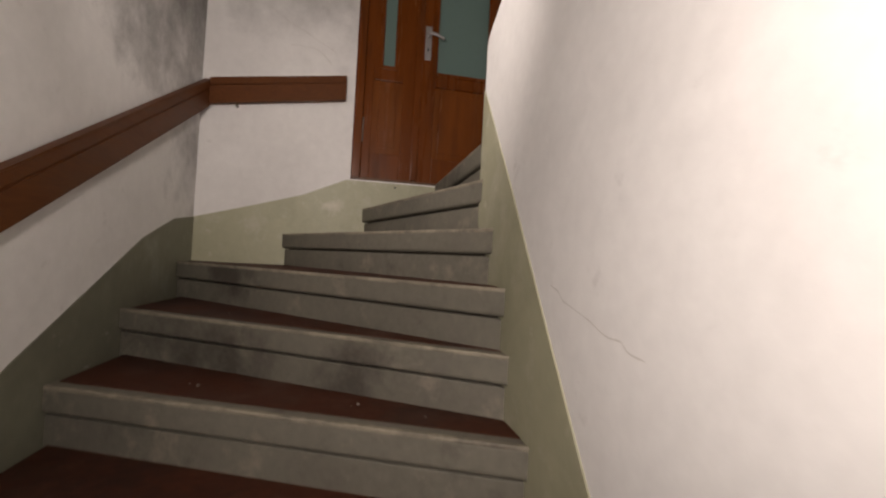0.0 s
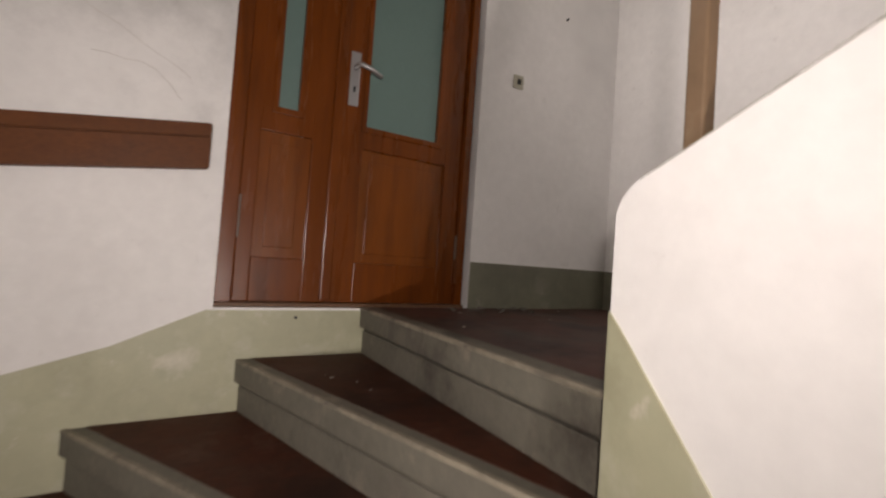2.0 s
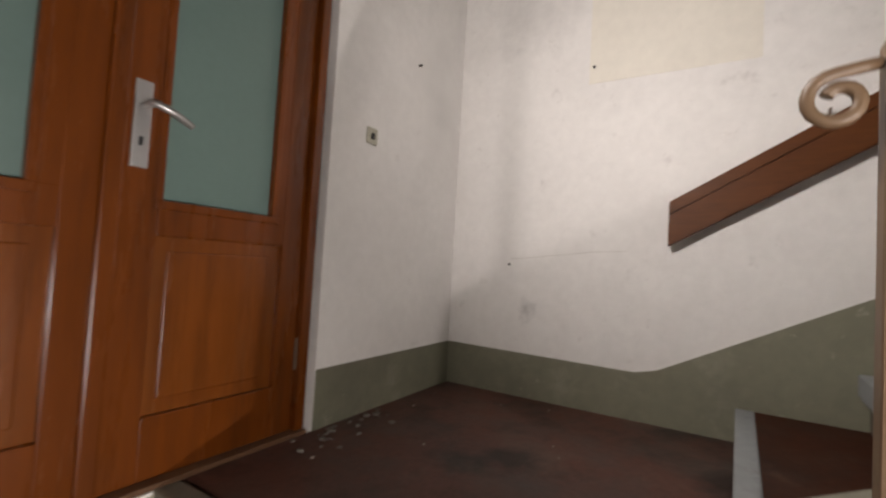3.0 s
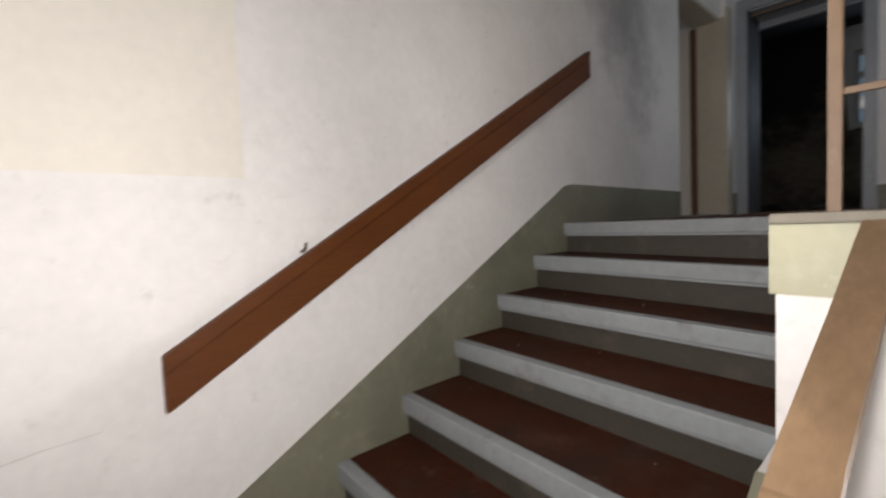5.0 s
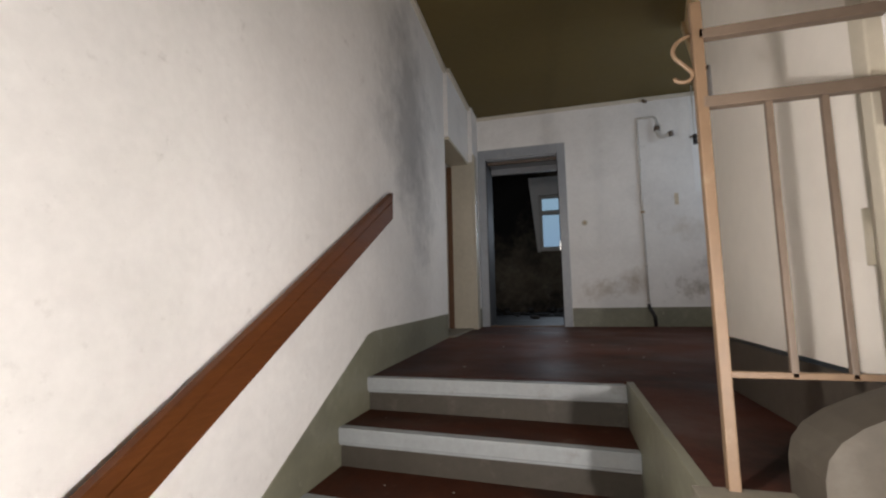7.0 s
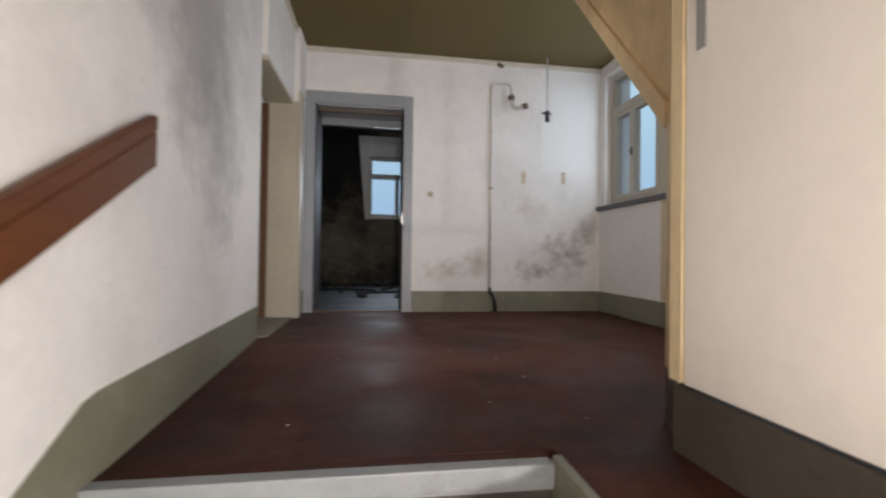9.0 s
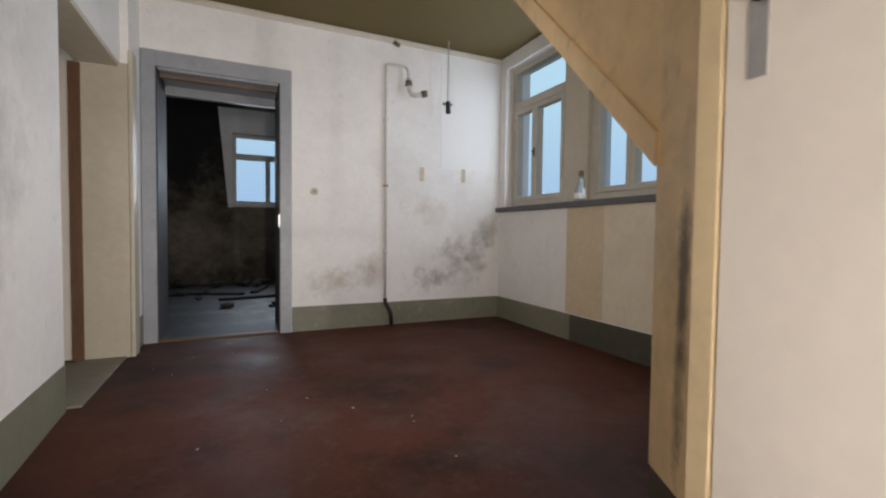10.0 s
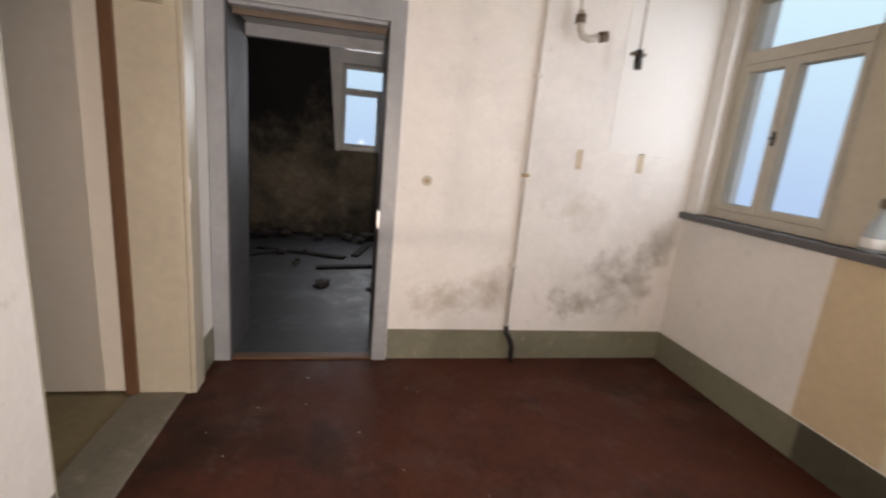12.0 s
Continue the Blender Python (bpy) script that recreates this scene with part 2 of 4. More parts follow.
def add_patch(m, centre, size, colour, amount, scale, peak=0.18):
    """A patch of another tone with a broken outline, soft towards its rim."""
    n, l = m.node_tree.nodes, m.node_tree.links
    b = n["Principled BSDF"]
    old = b.inputs["Base Color"].links[0].from_socket
    geo = n.new("ShaderNodeNewGeometry")
    sub = n.new("ShaderNodeVectorMath")
    sub.operation = "SUBTRACT"
    sub.inputs[1].default_value = centre
    l.new(geo.outputs["Position"], sub.inputs[0])
    div = n.new("ShaderNodeVectorMath")
    div.operation = "DIVIDE"
    div.inputs[1].default_value = size
    l.new(sub.outputs[0], div.inputs[0])
    ln = n.new("ShaderNodeVectorMath")
    ln.operation = "LENGTH"
    l.new(div.outputs[0], ln.inputs[0])
    nz = n.new("ShaderNodeTexNoise")
    nz.inputs["Scale"].default_value, nz.inputs["Detail"].default_value, nz.inputs["Roughness"].default_value = scale, 8, 0.7
    l.new(geo.outputs["Position"], nz.inputs["Vector"])
    fall = n.new("ShaderNodeMapRange")
    fall.inputs["From Min"].default_value, fall.inputs["From Max"].default_value = 1.0, 0.0
    fall.inputs["To Min"].default_value, fall.inputs["To Max"].default_value = -0.55, peak
    l.new(ln.outputs["Value"], fall.inputs["Value"])
    sm = n.new("ShaderNodeMath")
    l.new(fall.outputs[0], sm.inputs[0])
    l.new(nz.outputs["Fac"], sm.inputs[1])
    st = n.new("ShaderNodeMapRange")
    st.inputs["From Min"].default_value, st.inputs["From Max"].default_value, st.inputs["To Max"].default_value = 0.42, 0.72, amount
    l.new(sm.outputs[0], st.inputs["Value"])
    mx = n.new("ShaderNodeMix")
    mx.data_type = "RGBA"
    l.new(st.outputs[0], mx.inputs["Factor"])
    l.new(old, mx.inputs[6])
    mx.inputs[7].default_value = (*colour, 1)
    l.new(mx.outputs[2], b.inputs["Base Color"])




def worn(m, colour, amount, scale, low, high, stretch=(1, 1, 1), rough=None):
    """A second layer of dust, scuffs or bare spots with ragged outlines."""
    n, l = m.node_tree.nodes, m.node_tree.links
    b = n["Principled BSDF"]
    old = b.inputs["Base Color"].links[0].from_socket
    geo = n.new("ShaderNodeNewGeometry")
    mp = n.new("ShaderNodeMapping")
    mp.inputs["Scale"].default_value, mp.inputs["Location"].default_value = stretch, (3.7, 1.9, 5.3)
    l.new(geo.outputs["Position"], mp.inputs["Vector"])
    nz = n.new("ShaderNodeTexNoise")
    nz.inputs["Scale"].default_value, nz.inputs["Detail"].default_value, nz.inputs["Roughness"].default_value = scale, 10, 0.68
    l.new(mp.outputs["Vector"], nz.inputs["Vector"])
    st = n.new("ShaderNodeMapRange")
    st.inputs["From Min"].default_value, st.inputs["From Max"].default_value, st.inputs["To Max"].default_value = low, high, amount
    l.new(nz.outputs["Fac"], st.inputs["Value"])
    mx = n.new("ShaderNodeMix")
    mx.data_type = "RGBA"
    l.new(st.outputs[0], mx.inputs["Factor"])
    l.new(old, mx.inputs[6])
    mx.inputs[7].default_value = (*colour, 1)
    l.new(mx.outputs[2], b.inputs["Base Color"])
    if rough is not None:
        ro = b.inputs["Roughness"].links[0].from_socket
        mr = n.new("ShaderNodeMix")
        l.new(st.outputs[0], mr.inputs["Factor"])
        l.new(ro, mr.inputs[2])
        mr.inputs[3].default_value = rough
        l.new(mr.outputs[0], b.inputs["Roughness"])


worn(STONE, (0.30, 0.265, 0.205), 0.6, 8, 0.55, 0.68)
worn(STONE, (0.055, 0.046, 0.037), 0.8, 2.6, 0.52, 0.66)
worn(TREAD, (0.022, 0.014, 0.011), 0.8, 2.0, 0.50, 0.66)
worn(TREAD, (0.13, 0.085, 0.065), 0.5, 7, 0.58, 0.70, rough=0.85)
worn(LANDING, (0.018, 0.015, 0.013), 0.8, 2.4, 0.50, 0.62)
worn(LANDING, (0.17, 0.14, 0.115), 0.35, 4.5, 0.52, 0.70, rough=0.9)
worn(TREAD_LOW, (0.022, 0.014, 0.011), 0.7, 2.0, 0.50, 0.66)
worn(TREAD_LOW, (0.15, 0.09, 0.07), 0.6, 5, 0.54, 0.70, rough=0.85)
worn(FLOOR, (0.020, 0.013, 0.011), 0.75, 1.3, 0.50, 0.66)
worn(FLOOR, (0.13, 0.10, 0.085), 0.35, 5, 0.57, 0.72, rough=0.85)
worn(FLOOR, (0.10, 0.035, 0.022), 0.5, 0.9, 0.50, 0.62)
# darker round patch of the hall floor beside the railing
add_patch(FLOOR, (-1.75, -2.15, 1.16), (0.75, 0.75, 1), (0.020, 0.016, 0.014), 0.9, 3.0, 0.5)
worn(FLOOR, (0.22, 0.20, 0.18), 0.7, 26, 0.70, 0.74, rough=0.9)
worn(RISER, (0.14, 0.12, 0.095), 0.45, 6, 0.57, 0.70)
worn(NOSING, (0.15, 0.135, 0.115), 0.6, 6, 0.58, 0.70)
worn(DADO, (0.12, 0.115, 0.085), 0.6, 1.5, 0.50, 0.68)
worn(DADO, (0.44, 0.42, 0.35), 0.5, 14, 0.64, 0.70)
worn(DADO_PALE, (0.27, 0.26, 0.17), 0.6, 2.2, 0.52, 0.66)
worn(DADO_PALE, (0.62, 0.59, 0.50), 0.6, 9, 0.62, 0.69)
worn(DOOR_PANEL, (0.17, 0.075, 0.03), 0.35, 3, 0.52, 0.7, (4, 4, 0.8))
worn(BOARD, (0.15, 0.11, 0.07), 0.7, 3.2, 0.58, 0.72, (1, 1, 0.5))
worn(CREAM, (0.30, 0.23, 0.15), 0.5, 5, 0.60, 0.72, (1, 1, 0.4))
worn(GREY_PAINT, (0.42, 0.43, 0.44), 0.5, 6, 0.58, 0.70)
worn(CHAR, (0.26, 0.23, 0.18), 0.6, 2.2, 0.54, 0.68)
worn(ROOM_FLOOR, (0.08, 0.085, 0.095), 0.6, 1.6, 0.52, 0.66, rough=0.4)
for wall_paint in (PLASTER, WALL_FAR):
    worn(wall_paint, (0.52, 0.50, 0.47), 0.28, 0.9, 0.48, 0.70)
    worn(wall_paint, (0.40, 0.37, 0.34), 0.35, 11, 0.62, 0.74)

add_patch(CHAR, (1.0, -10.95, 4.3), (7.0, 3, 6.0), (0.006, 0.005, 0.0045), 1.0, 1.6)
add_patch(CHAR, (0.9, -10.95, 4.0), (6.0, 3, 5.2), (0.004, 0.004, 0.0035), 1.0, 0.6)
add_patch(CHAR, (-0.35, -10.95, 3.5), (1.6, 1, 2.4), (0.006, 0.005, 0.0045), 1.0, 1.2)
add_patch(CHAR, (0.95, -10.95, 4.0), (2.9, 3, 2.55), (0.005, 0.0045, 0.004), 1.0, 2.4, 0.9)
add_patch(BOARD, (-1.80, -3.20, 1.95), (1, 0.075, 0.6), (0.10, 0.075, 0.05), 0.9, 5, 0.4)
add_patch(BOARD, (-1.80, -3.21, 1.55), (1, 0.08, 0.45), (0.13, 0.095, 0.06), 0.8, 6, 0.25)
add_patch(CHAR, (0.0, -10.95, 1.3), (2.6, 1, 0.5), (0.012, 0.010, 0.009), 0.9, 3.5)
add_patch(DADO_PALE, (-1.90, 0.0, -0.16), (0.22, 1, 0.12), (0.60, 0.57, 0.47), 0.9, 11)
# dimness of this wall's upper corner, painted into the plaster as dark patches
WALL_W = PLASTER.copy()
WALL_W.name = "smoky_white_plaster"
add_patch(WALL_W, (XL_WALL, -0.75, 1.0), (1, 2.8, 2.0), (0.20, 0.19, 0.18), 0.85, 2.0)
add_patch(WALL_W, (XL_WALL, -0.05, 0.1), (1, 0.8, 2.2), (0.26, 0.25, 0.24), 0.8, 2.6)
add_patch(WALL_W, (XL_WALL, -0.40, 1.0), (1, 2.0, 1.4), (0.15, 0.145, 0.135), 0.9, 1.6, 0.42)
WALL_N = PLASTER.copy()
WALL_N.name = "scuffed_white_plaster"
add_patch(WALL_N, (-2.1, 0.0, 1.1), (1.7, 1, 1.1), (0.30, 0.29, 0.275), 0.7, 3.0)
add_patch(WALL_N, (-0.2, 0.0, 1.3), (0.45, 1, 0.8), (0.36, 0.35, 0.34), 0.25, 3.0)
add_patch(WALL_FAR, (-2.95, -6.65, 1.82), (0.95, 1, 0.75), (0.17, 0.135, 0.095), 0.65, 6)
add_patch(WALL_FAR, (-3.2, -6.65, 2.1), (0.45, 1, 0.6), (0.20, 0.17, 0.13), 0.6, 3)
add_patch(WALL_FAR, (-2.55, -6.65, 1.62), (0.8, 1, 0.35), (0.22, 0.18, 0.125), 0.7, 9)
add_patch(WALL_FAR, (-1.55, -6.65, 1.62), (0.7, 1, 0.35), (0.36, 0.29, 0.20), 0.6, 7)
add_patch(WALL_FAR, (-1.9, -6.65, 1.72), (0.55, 1, 0.45), (0.34, 0.26, 0.17), 0.6, 6)
add_patch(WALL_FAR, (-2.5, -6.65, 2.35), (0.7, 1, 0.6), (0.44, 0.37, 0.27), 0.45, 4)

# stair wall: grey smudges, and the dimming towards the hall painted in as grey
WALL_STAIR = PLASTER.copy()
WALL_STAIR.name = "dusty_white_plaster"
worn(WALL_STAIR, (0.52, 0.50, 0.475), 0.15, 1.0, 0.50, 0.72)
worn(WALL_STAIR, (0.40, 0.37, 0.34), 0.35, 12, 0.63, 0.74)
add_patch(WALL_STAIR, (0, -4.0, 3.0), (1, 1.9, 2.1), (0.22, 0.22, 0.22), 0.6, 1.7, 0.26)
add_patch(WALL_STAIR, (0, -4.2, 2.4), (1, 1.5, 1.6), (0.30, 0.30, 0.30), 0.45, 4.5, 0.22)
add_patch(WALL_STAIR, (0, -0.385, 0.385), (1, 0.12, 0.16), (0.36, 0.35, 0.34), 0.7, 9)
add_patch(WALL_STAIR, (0, -0.35, 1.7), (1, 0.7, 0.5), (0.50, 0.49, 0.47), 0.6, 2.5)


# ---- building helpers ----
ORIGIN = {}


def box(bm, x0, x1, y0, y1, z0, z1, bevel=0.0):
    r = bmesh.ops.create_cube(bm, size=1)
    bmesh.ops.scale(bm, vec=(abs(x1 - x0), abs(y1 - y0), abs(z1 - z0)), verts=r["verts"])
    bmesh.ops.translate(bm, vec=((x0 + x1) / 2, (y0 + y1) / 2, (z0 + z1) / 2), verts=r["verts"])
    if bevel:
        edges = {e for v in r["verts"] for e in v.link_edges}
        bmesh.ops.bevel(bm, geom=list(edges), offset=bevel, segments=2, affect="EDGES", profile=0.6)


def prism(bm, points, axis, a, b):
    """A polygon in the plane across an axis (x: y,z; y: x,z; z: x,y), drawn out from a to b."""
    def at(p, v):
        return {"x": (v, p[0], p[1]), "y": (p[0], v, p[1]), "z": (p[0], p[1], v)}[axis]
    lo, hi = [bm.verts.new(at(p, a)) for p in points], [bm.verts.new(at(p, b)) for p in points]
    faces = [bm.faces.new(lo), bm.faces.new(hi)]
    k = len(points)
    for i in range(k):
        faces.append(bm.faces.new((lo[i], lo[(i + 1) % k], hi[(i + 1) % k], hi[i])))
    bmesh.ops.recalc_face_normals(bm, faces=faces)


def tube(bm, points, radius, sides=10):
    """A round bar along a line of points."""
    rings = []
    pts = [Vector(p) for p in points]
    for i, p in enumerate(pts):
        d = (pts[min(i + 1, len(pts) - 1)] - pts[max(i - 1, 0)]).normalized()
        u = d.orthogonal().normalized() if i == 0 else (rings[-1][1] - d * rings[-1][1].dot(d)).normalized()
        v = d.cross(u)
        ring = [bm.verts.new(p + radius * (math.cos(2 * math.pi * j / sides) * u + math.sin(2 * math.pi * j / sides) * v)) for j in range(sides)]
        rings.append((ring, u))
    faces = []
    for (r0, _), (r1, _) in zip(rings, rings[1:]):
        for j in range(sides):
            faces.append(bm.faces.new((r0[j], r0[(j + 1) % sides], r1[(j + 1) % sides], r1[j])))
    faces += [bm.faces.new(rings[0][0]), bm.faces.new(rings[-1][0])]
    bmesh.ops.recalc_face_normals(bm, faces=faces)
    for f in faces[:-2]:
        f.smooth = True


def flat_bar(bm, points, across, width, thick):
    """A flat bar along points; across: the direction of its width."""
    pts, w = [Vector(p) for p in points], Vector(across).normalized() * width / 2
    rings = []
    for i, p in enumerate(pts):
        d = (pts[min(i + 1, len(pts) - 1)] - pts[max(i - 1, 0)]).normalized()
        n = d.cross(w).normalized() * thick / 2
        rings.append([bm.verts.new(p + q) for q in (w + n, w - n, -w - n, -w + n)])
    faces = []
    for r0, r1 in zip(rings, rings[1:]):
        for j in range(4):
            faces.append(bm.faces.new((r0[j], r0[(j + 1) % 4], r1[(j + 1) % 4], r1[j])))
    faces += [bm.faces.new(rings[0]), bm.faces.new(rings[-1])]
    bmesh.ops.recalc_face_normals(bm, faces=faces)


def mesh_object(name, bm, material):
    me = bpy.data.meshes.new(name)
    bm.to_mesh(me)
    bm.free()
    me.materials.append(material)
    return new(name, me)


def thing(name, at, label, category, group="", kind=""):
    e = new(name)
    e.location = at
    e.empty_display_size = 0.1
    ORIGIN[e.name] = Vector(at)
    return tagged(e, label, category, group, kind)


def part(name, bm, material, parent, label=""):
    """One mesh, given in world places, as a part of a thing."""
    o = ORIGIN[parent.name]
    bmesh.ops.translate(bm, vec=-o, verts=bm.verts)
    ob = mesh_object(name, bm, material)
    ob.parent = parent
    ORIGIN[ob.name] = o
    return tagged(ob, label)


def solid(name, bm, material, label, category, kind="structure"):
    return tagged(mesh_object(name, bm, material), label, category, "", kind)


def boxed(*spans, bevel=0.0):
    bm = bmesh.new()
    for s in spans:
        box(bm, *s, bevel=bevel)
    return bm


def prisms(*rows):
    bm = bmesh.new()
    for points, axis, a, b in rows:
        prism(bm, points, axis, a, b)
    return bm


# ---- plan ----
XL, XP, XI = -2.58, -1.375, -1.27        # wall of the lower flight, parapet's two faces
XW, YF, XA = -3.35, -6.65, -1.74         # window wall, far wall, attic partition
ZH, ZC = 1.16, 4.0                       # hall floor, ceiling
YS = -1.80                               # edge of the hall floor over the lower flight
NZ = [(-1.17 - 0.318 * i, 0.125 + (ZH - 0.125) * i / 6) for i in range(7)]  # upper flight: y and height of each nosing
YT = NZ[-1][0]

# ---- structure ----
# wall with the stair handrail, and the door opening into the side room
DY0, DY1, DZ = -5.20, -6.25, 3.26
XE = 0.09                                # face of the stair wall at the side door
solid("wall_east", prisms(
    ([(0.0, 0.3), (0.0, -3.2), (XE, DY0), (0.32, DY0), (0.32, 0.3)], "z", -3.0, 4.2),
    ([(DY1, -3.0), (DY1, 4.2), (-7.15, 4.2), (-7.15, -3.0)], "x", 0.0, 0.32),
    ([(DY0, DZ), (DY0, 4.2), (DY1, 4.2), (DY1, DZ)], "x", 0.05, 0.32)), WALL_STAIR, "scuffed white plaster stair wall, dimming towards the hall painted in", "wall")
# wall with the flat's double door
FX0, FX1, FZ = -1.80, -0.85, 2.12
solid("wall_north", prisms(
    ([(-2.9, -3.0), (-2.9, 4.2), (FX0, 4.2), (FX0, -3.0)], "y", 0.0, 0.3),
    ([(FX1, -3.0), (FX1, 4.2), (0.0, 4.2), (0.0, -3.0)], "y", 0.0, 0.3),
    ([(FX0, FZ), (FX0, 4.2), (FX1, 4.2), (FX1, FZ)], "y", 0.0, 0.3),
    ([(FX0, -3.0), (FX0, -0.004), (FX1, -0.004), (FX1, -3.0)], "y", 0.0, 0.3)), WALL_N, "white plaster landing wall with faint cracks", "wall")
solid("wall_west_stair", boxed((XL - 0.3, XL, -5.0, 0.0, -3.0, 0.89), (XL - 0.3, XL, -2.06, 0.0, 0.89, 4.2)), WALL_W, "white plaster wall of the lower flight, dim top corner painted in", "wall")
solid("wall_south_stair", boxed((XL, XP, -5.0, -4.7, -3.0, 0.9)), PLASTER, "plain plaster wall at the foot of the stairs", "wall")
# parapet and wall between the two flights
solid("wall_stair_core", prisms(([(-1.122, -3.0), (-1.122, 0.27), (-1.13, 0.292), (-1.15, 0.312), (YS, 0.63), (-4.7, 0.63), (-4.7, -3.0)], "x", XP, XI)), PLASTER, "white plaster wall between the flights with sloping top", "wall")
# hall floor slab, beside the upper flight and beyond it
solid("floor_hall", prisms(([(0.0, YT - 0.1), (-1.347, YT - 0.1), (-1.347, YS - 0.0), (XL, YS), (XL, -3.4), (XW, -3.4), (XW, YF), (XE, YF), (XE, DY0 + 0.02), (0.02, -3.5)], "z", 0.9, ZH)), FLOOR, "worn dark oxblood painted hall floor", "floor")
solid("landing_floor", boxed((-1.262, 0.0, -1.22, 0.0, -0.25, 0.0)), LANDING, "dusty dark oxblood landing floor", "floor")
solid("lower_floor", boxed((XL, XP, -5.0, -3.6, -2.2, -1.82)), FLOOR, "dark oxblood lower landing floor", "floor")
solid("slab_edge", prisms(([(-1.31, 0.60), (-1.31, 1.02), (XL, 1.02), (XL, 0.60)], "y", YS, YS + 0.025)), PLASTER, "white plaster face of the floor slab", "trim")
solid("slab_edge_band", prisms(([(-1.30, 1.02), (-1.30, 1.155), (XL, 1.155), (XL, 1.02)], "y", YS, YS + 0.03)), DADO_PALE, "pale green painted band on the slab edge", "trim")
solid("slab_ledge", boxed((XL, -1.30, YS - 0.14, YS + 0.035, ZH - 0.004, ZH + 0.016), bevel=0.004), LEDGE, "chipped beige ledge along the slab edge", "trim")
solid("slab_side", boxed((-1.346, -1.316, YT - 0.03, YS, 0.55, ZH + 0.012), bevel=0.003), DADO, "olive painted string beside the upper steps", "trim")
# curb over the lower flight
hump = [(-1.492, 1.17), (-1.492, 1.25), (-1.50, 1.285), (-1.523, 1.318), (-1.56, 1.345), (-1.615, 1.372), (-1.70, 1.405), (-1.85, 1.44), (-2.1, 1.47), (XL, 1.48), (XL, 1.17)]
solid("curb", prisms((hump, "y", YS - 0.15, YS - 0.01)), TAUPE, "rounded grimy taupe plaster curb over the lower flight", "wall")
# wall over the curb, beside the attic door
solid("wall_over_stairs", prisms(([(XA - 0.02, 1.16), (XA - 0.02, 4.2), (XL, 4.2), (XL, 1.16)], "y", -2.06, -1.97)), PLASTER, "white plaster wall above the lower flight", "wall")
# unseen wall, added to close the hall behind the partition against stray light
solid("wall_attic_back", boxed((XW, XL, -3.42, -3.12, ZH, 4.2), (XL, XA - 0.13, -3.20, -3.12, ZH, 4.2)), PLASTER, "unseen white plaster wall closing the space behind the partition", "wall")
# window wall
WIN = [(-6.53, -5.62), (-5.32, -4.40)]
WZ0, WZ1 = 2.375, 3.86
solid("wall_west_hall", prisms(
    ([(-3.3, 0.5), (-3.3, WZ0), (-7.15, WZ0), (-7.15, 0.5)], "x", XW, XW - 0.19),
    ([(-3.3, WZ1), (-3.3, 4.2), (-7.15, 4.2), (-7.15, WZ1)], "x", XW, XW - 0.19),
    ([(-3.3, WZ0), (-3.3, WZ1), (WIN[1][1], WZ1), (WIN[1][1], WZ0)], "x", XW, XW - 0.19),
    ([(WIN[0][0], WZ0), (WIN[0][0], WZ1), (-7.15, WZ1), (-7.15, WZ0)], "x", XW, XW - 0.19)), PLASTER, "white plaster wall below the hall windows", "wall")
solid("window_pier", boxed((XW - 0.16, XW - 0.05, WIN[0][1], WIN[1][0], WZ0, WZ1), bevel=0.006), CREAM, "cream painted pier between the two windows", "wall")
# tan strip under the pier, a paler yellowish tone on towards the near end
solid("wall_patch", boxed((XW, XW + 0.003, -5.06, -3.38, ZH + 0.24, 2.33)), TAN_PALE, "paler yellowish panel below the windows", "paint patch")
solid("wall_patch", boxed((XW, XW + 0.004, -5.50, -5.06, ZH + 0.24, 2.33)), TAN_PATCH, "tan strip below the windows", "paint patch")
solid("wall_patch", boxed((XW, -2.63, YF, YF + 0.003, 2.76, 3.945)), EVEN_WHITE, "whiter rectangle on the far wall beside the gas valve", "paint patch")
# outer leaf of the window wall, whose reveals show through the panes
solid("wall_west_outer", prisms(
    ([(-3.3, 0.5), (-3.3, WZ0 - 0.02), (-7.15, WZ0 - 0.02), (-7.15, 0.5)], "x", XW - 0.195, XW - 0.31),
    ([(-3.3, WZ1), (-3.3, 4.2), (-7.15, 4.2), (-7.15, WZ1)], "x", XW - 0.195, XW - 0.31),
    ([(-3.3, WZ0 - 0.02), (-3.3, WZ1), (WIN[1][1], WZ1), (WIN[1][1], WZ0 - 0.02)], "x", XW - 0.195, XW - 0.31),
    ([(WIN[1][0], WZ0 - 0.02), (WIN[1][0], WZ1), (WIN[0][1], WZ1), (WIN[0][1], WZ0 - 0.02)], "x", XW - 0.195, XW - 0.31),
    ([(WIN[0][0], WZ0 - 0.02), (WIN[0][0], WZ1), (-7.15, WZ1), (-7.15, WZ0 - 0.02)], "x", XW - 0.195, XW - 0.31)), EVEN_WHITE, "white rendered outer reveals of the hall windows", "wall")
# far wall with the doorway
CX0, CX1, CZ = -1.05, -0.10, 3.41
solid("wall_south", prisms(
    ([(0.0, 0.5), (0.0, 4.2), (CX1, 4.2), (CX1, 0.5)], "y", YF, YF - 0.5),
    ([(CX0, 0.5), (CX0, 4.2), (XW, 4.2), (XW, 0.5)], "y", YF, YF - 0.5),
    ([(CX1, CZ), (CX1, 4.2), (CX0, 4.2), (CX0, CZ)], "y", YF, YF - 0.5)), WALL_FAR, "white plaster wall with damp stains and mould", "wall")
solid("ceiling", boxed((XW - 0.4, 0.32, -7.15, 0.3, ZC, 4.2)), OCHRE, "flat ochre painted ceiling", "ceiling")
solid("cornice_south", boxed((XW, 0.0, YF, YF + 0.035, ZC - 0.05, ZC - 0.002), bevel=0.01), CORNICE, "thin dirty cream ceiling moulding", "trim")
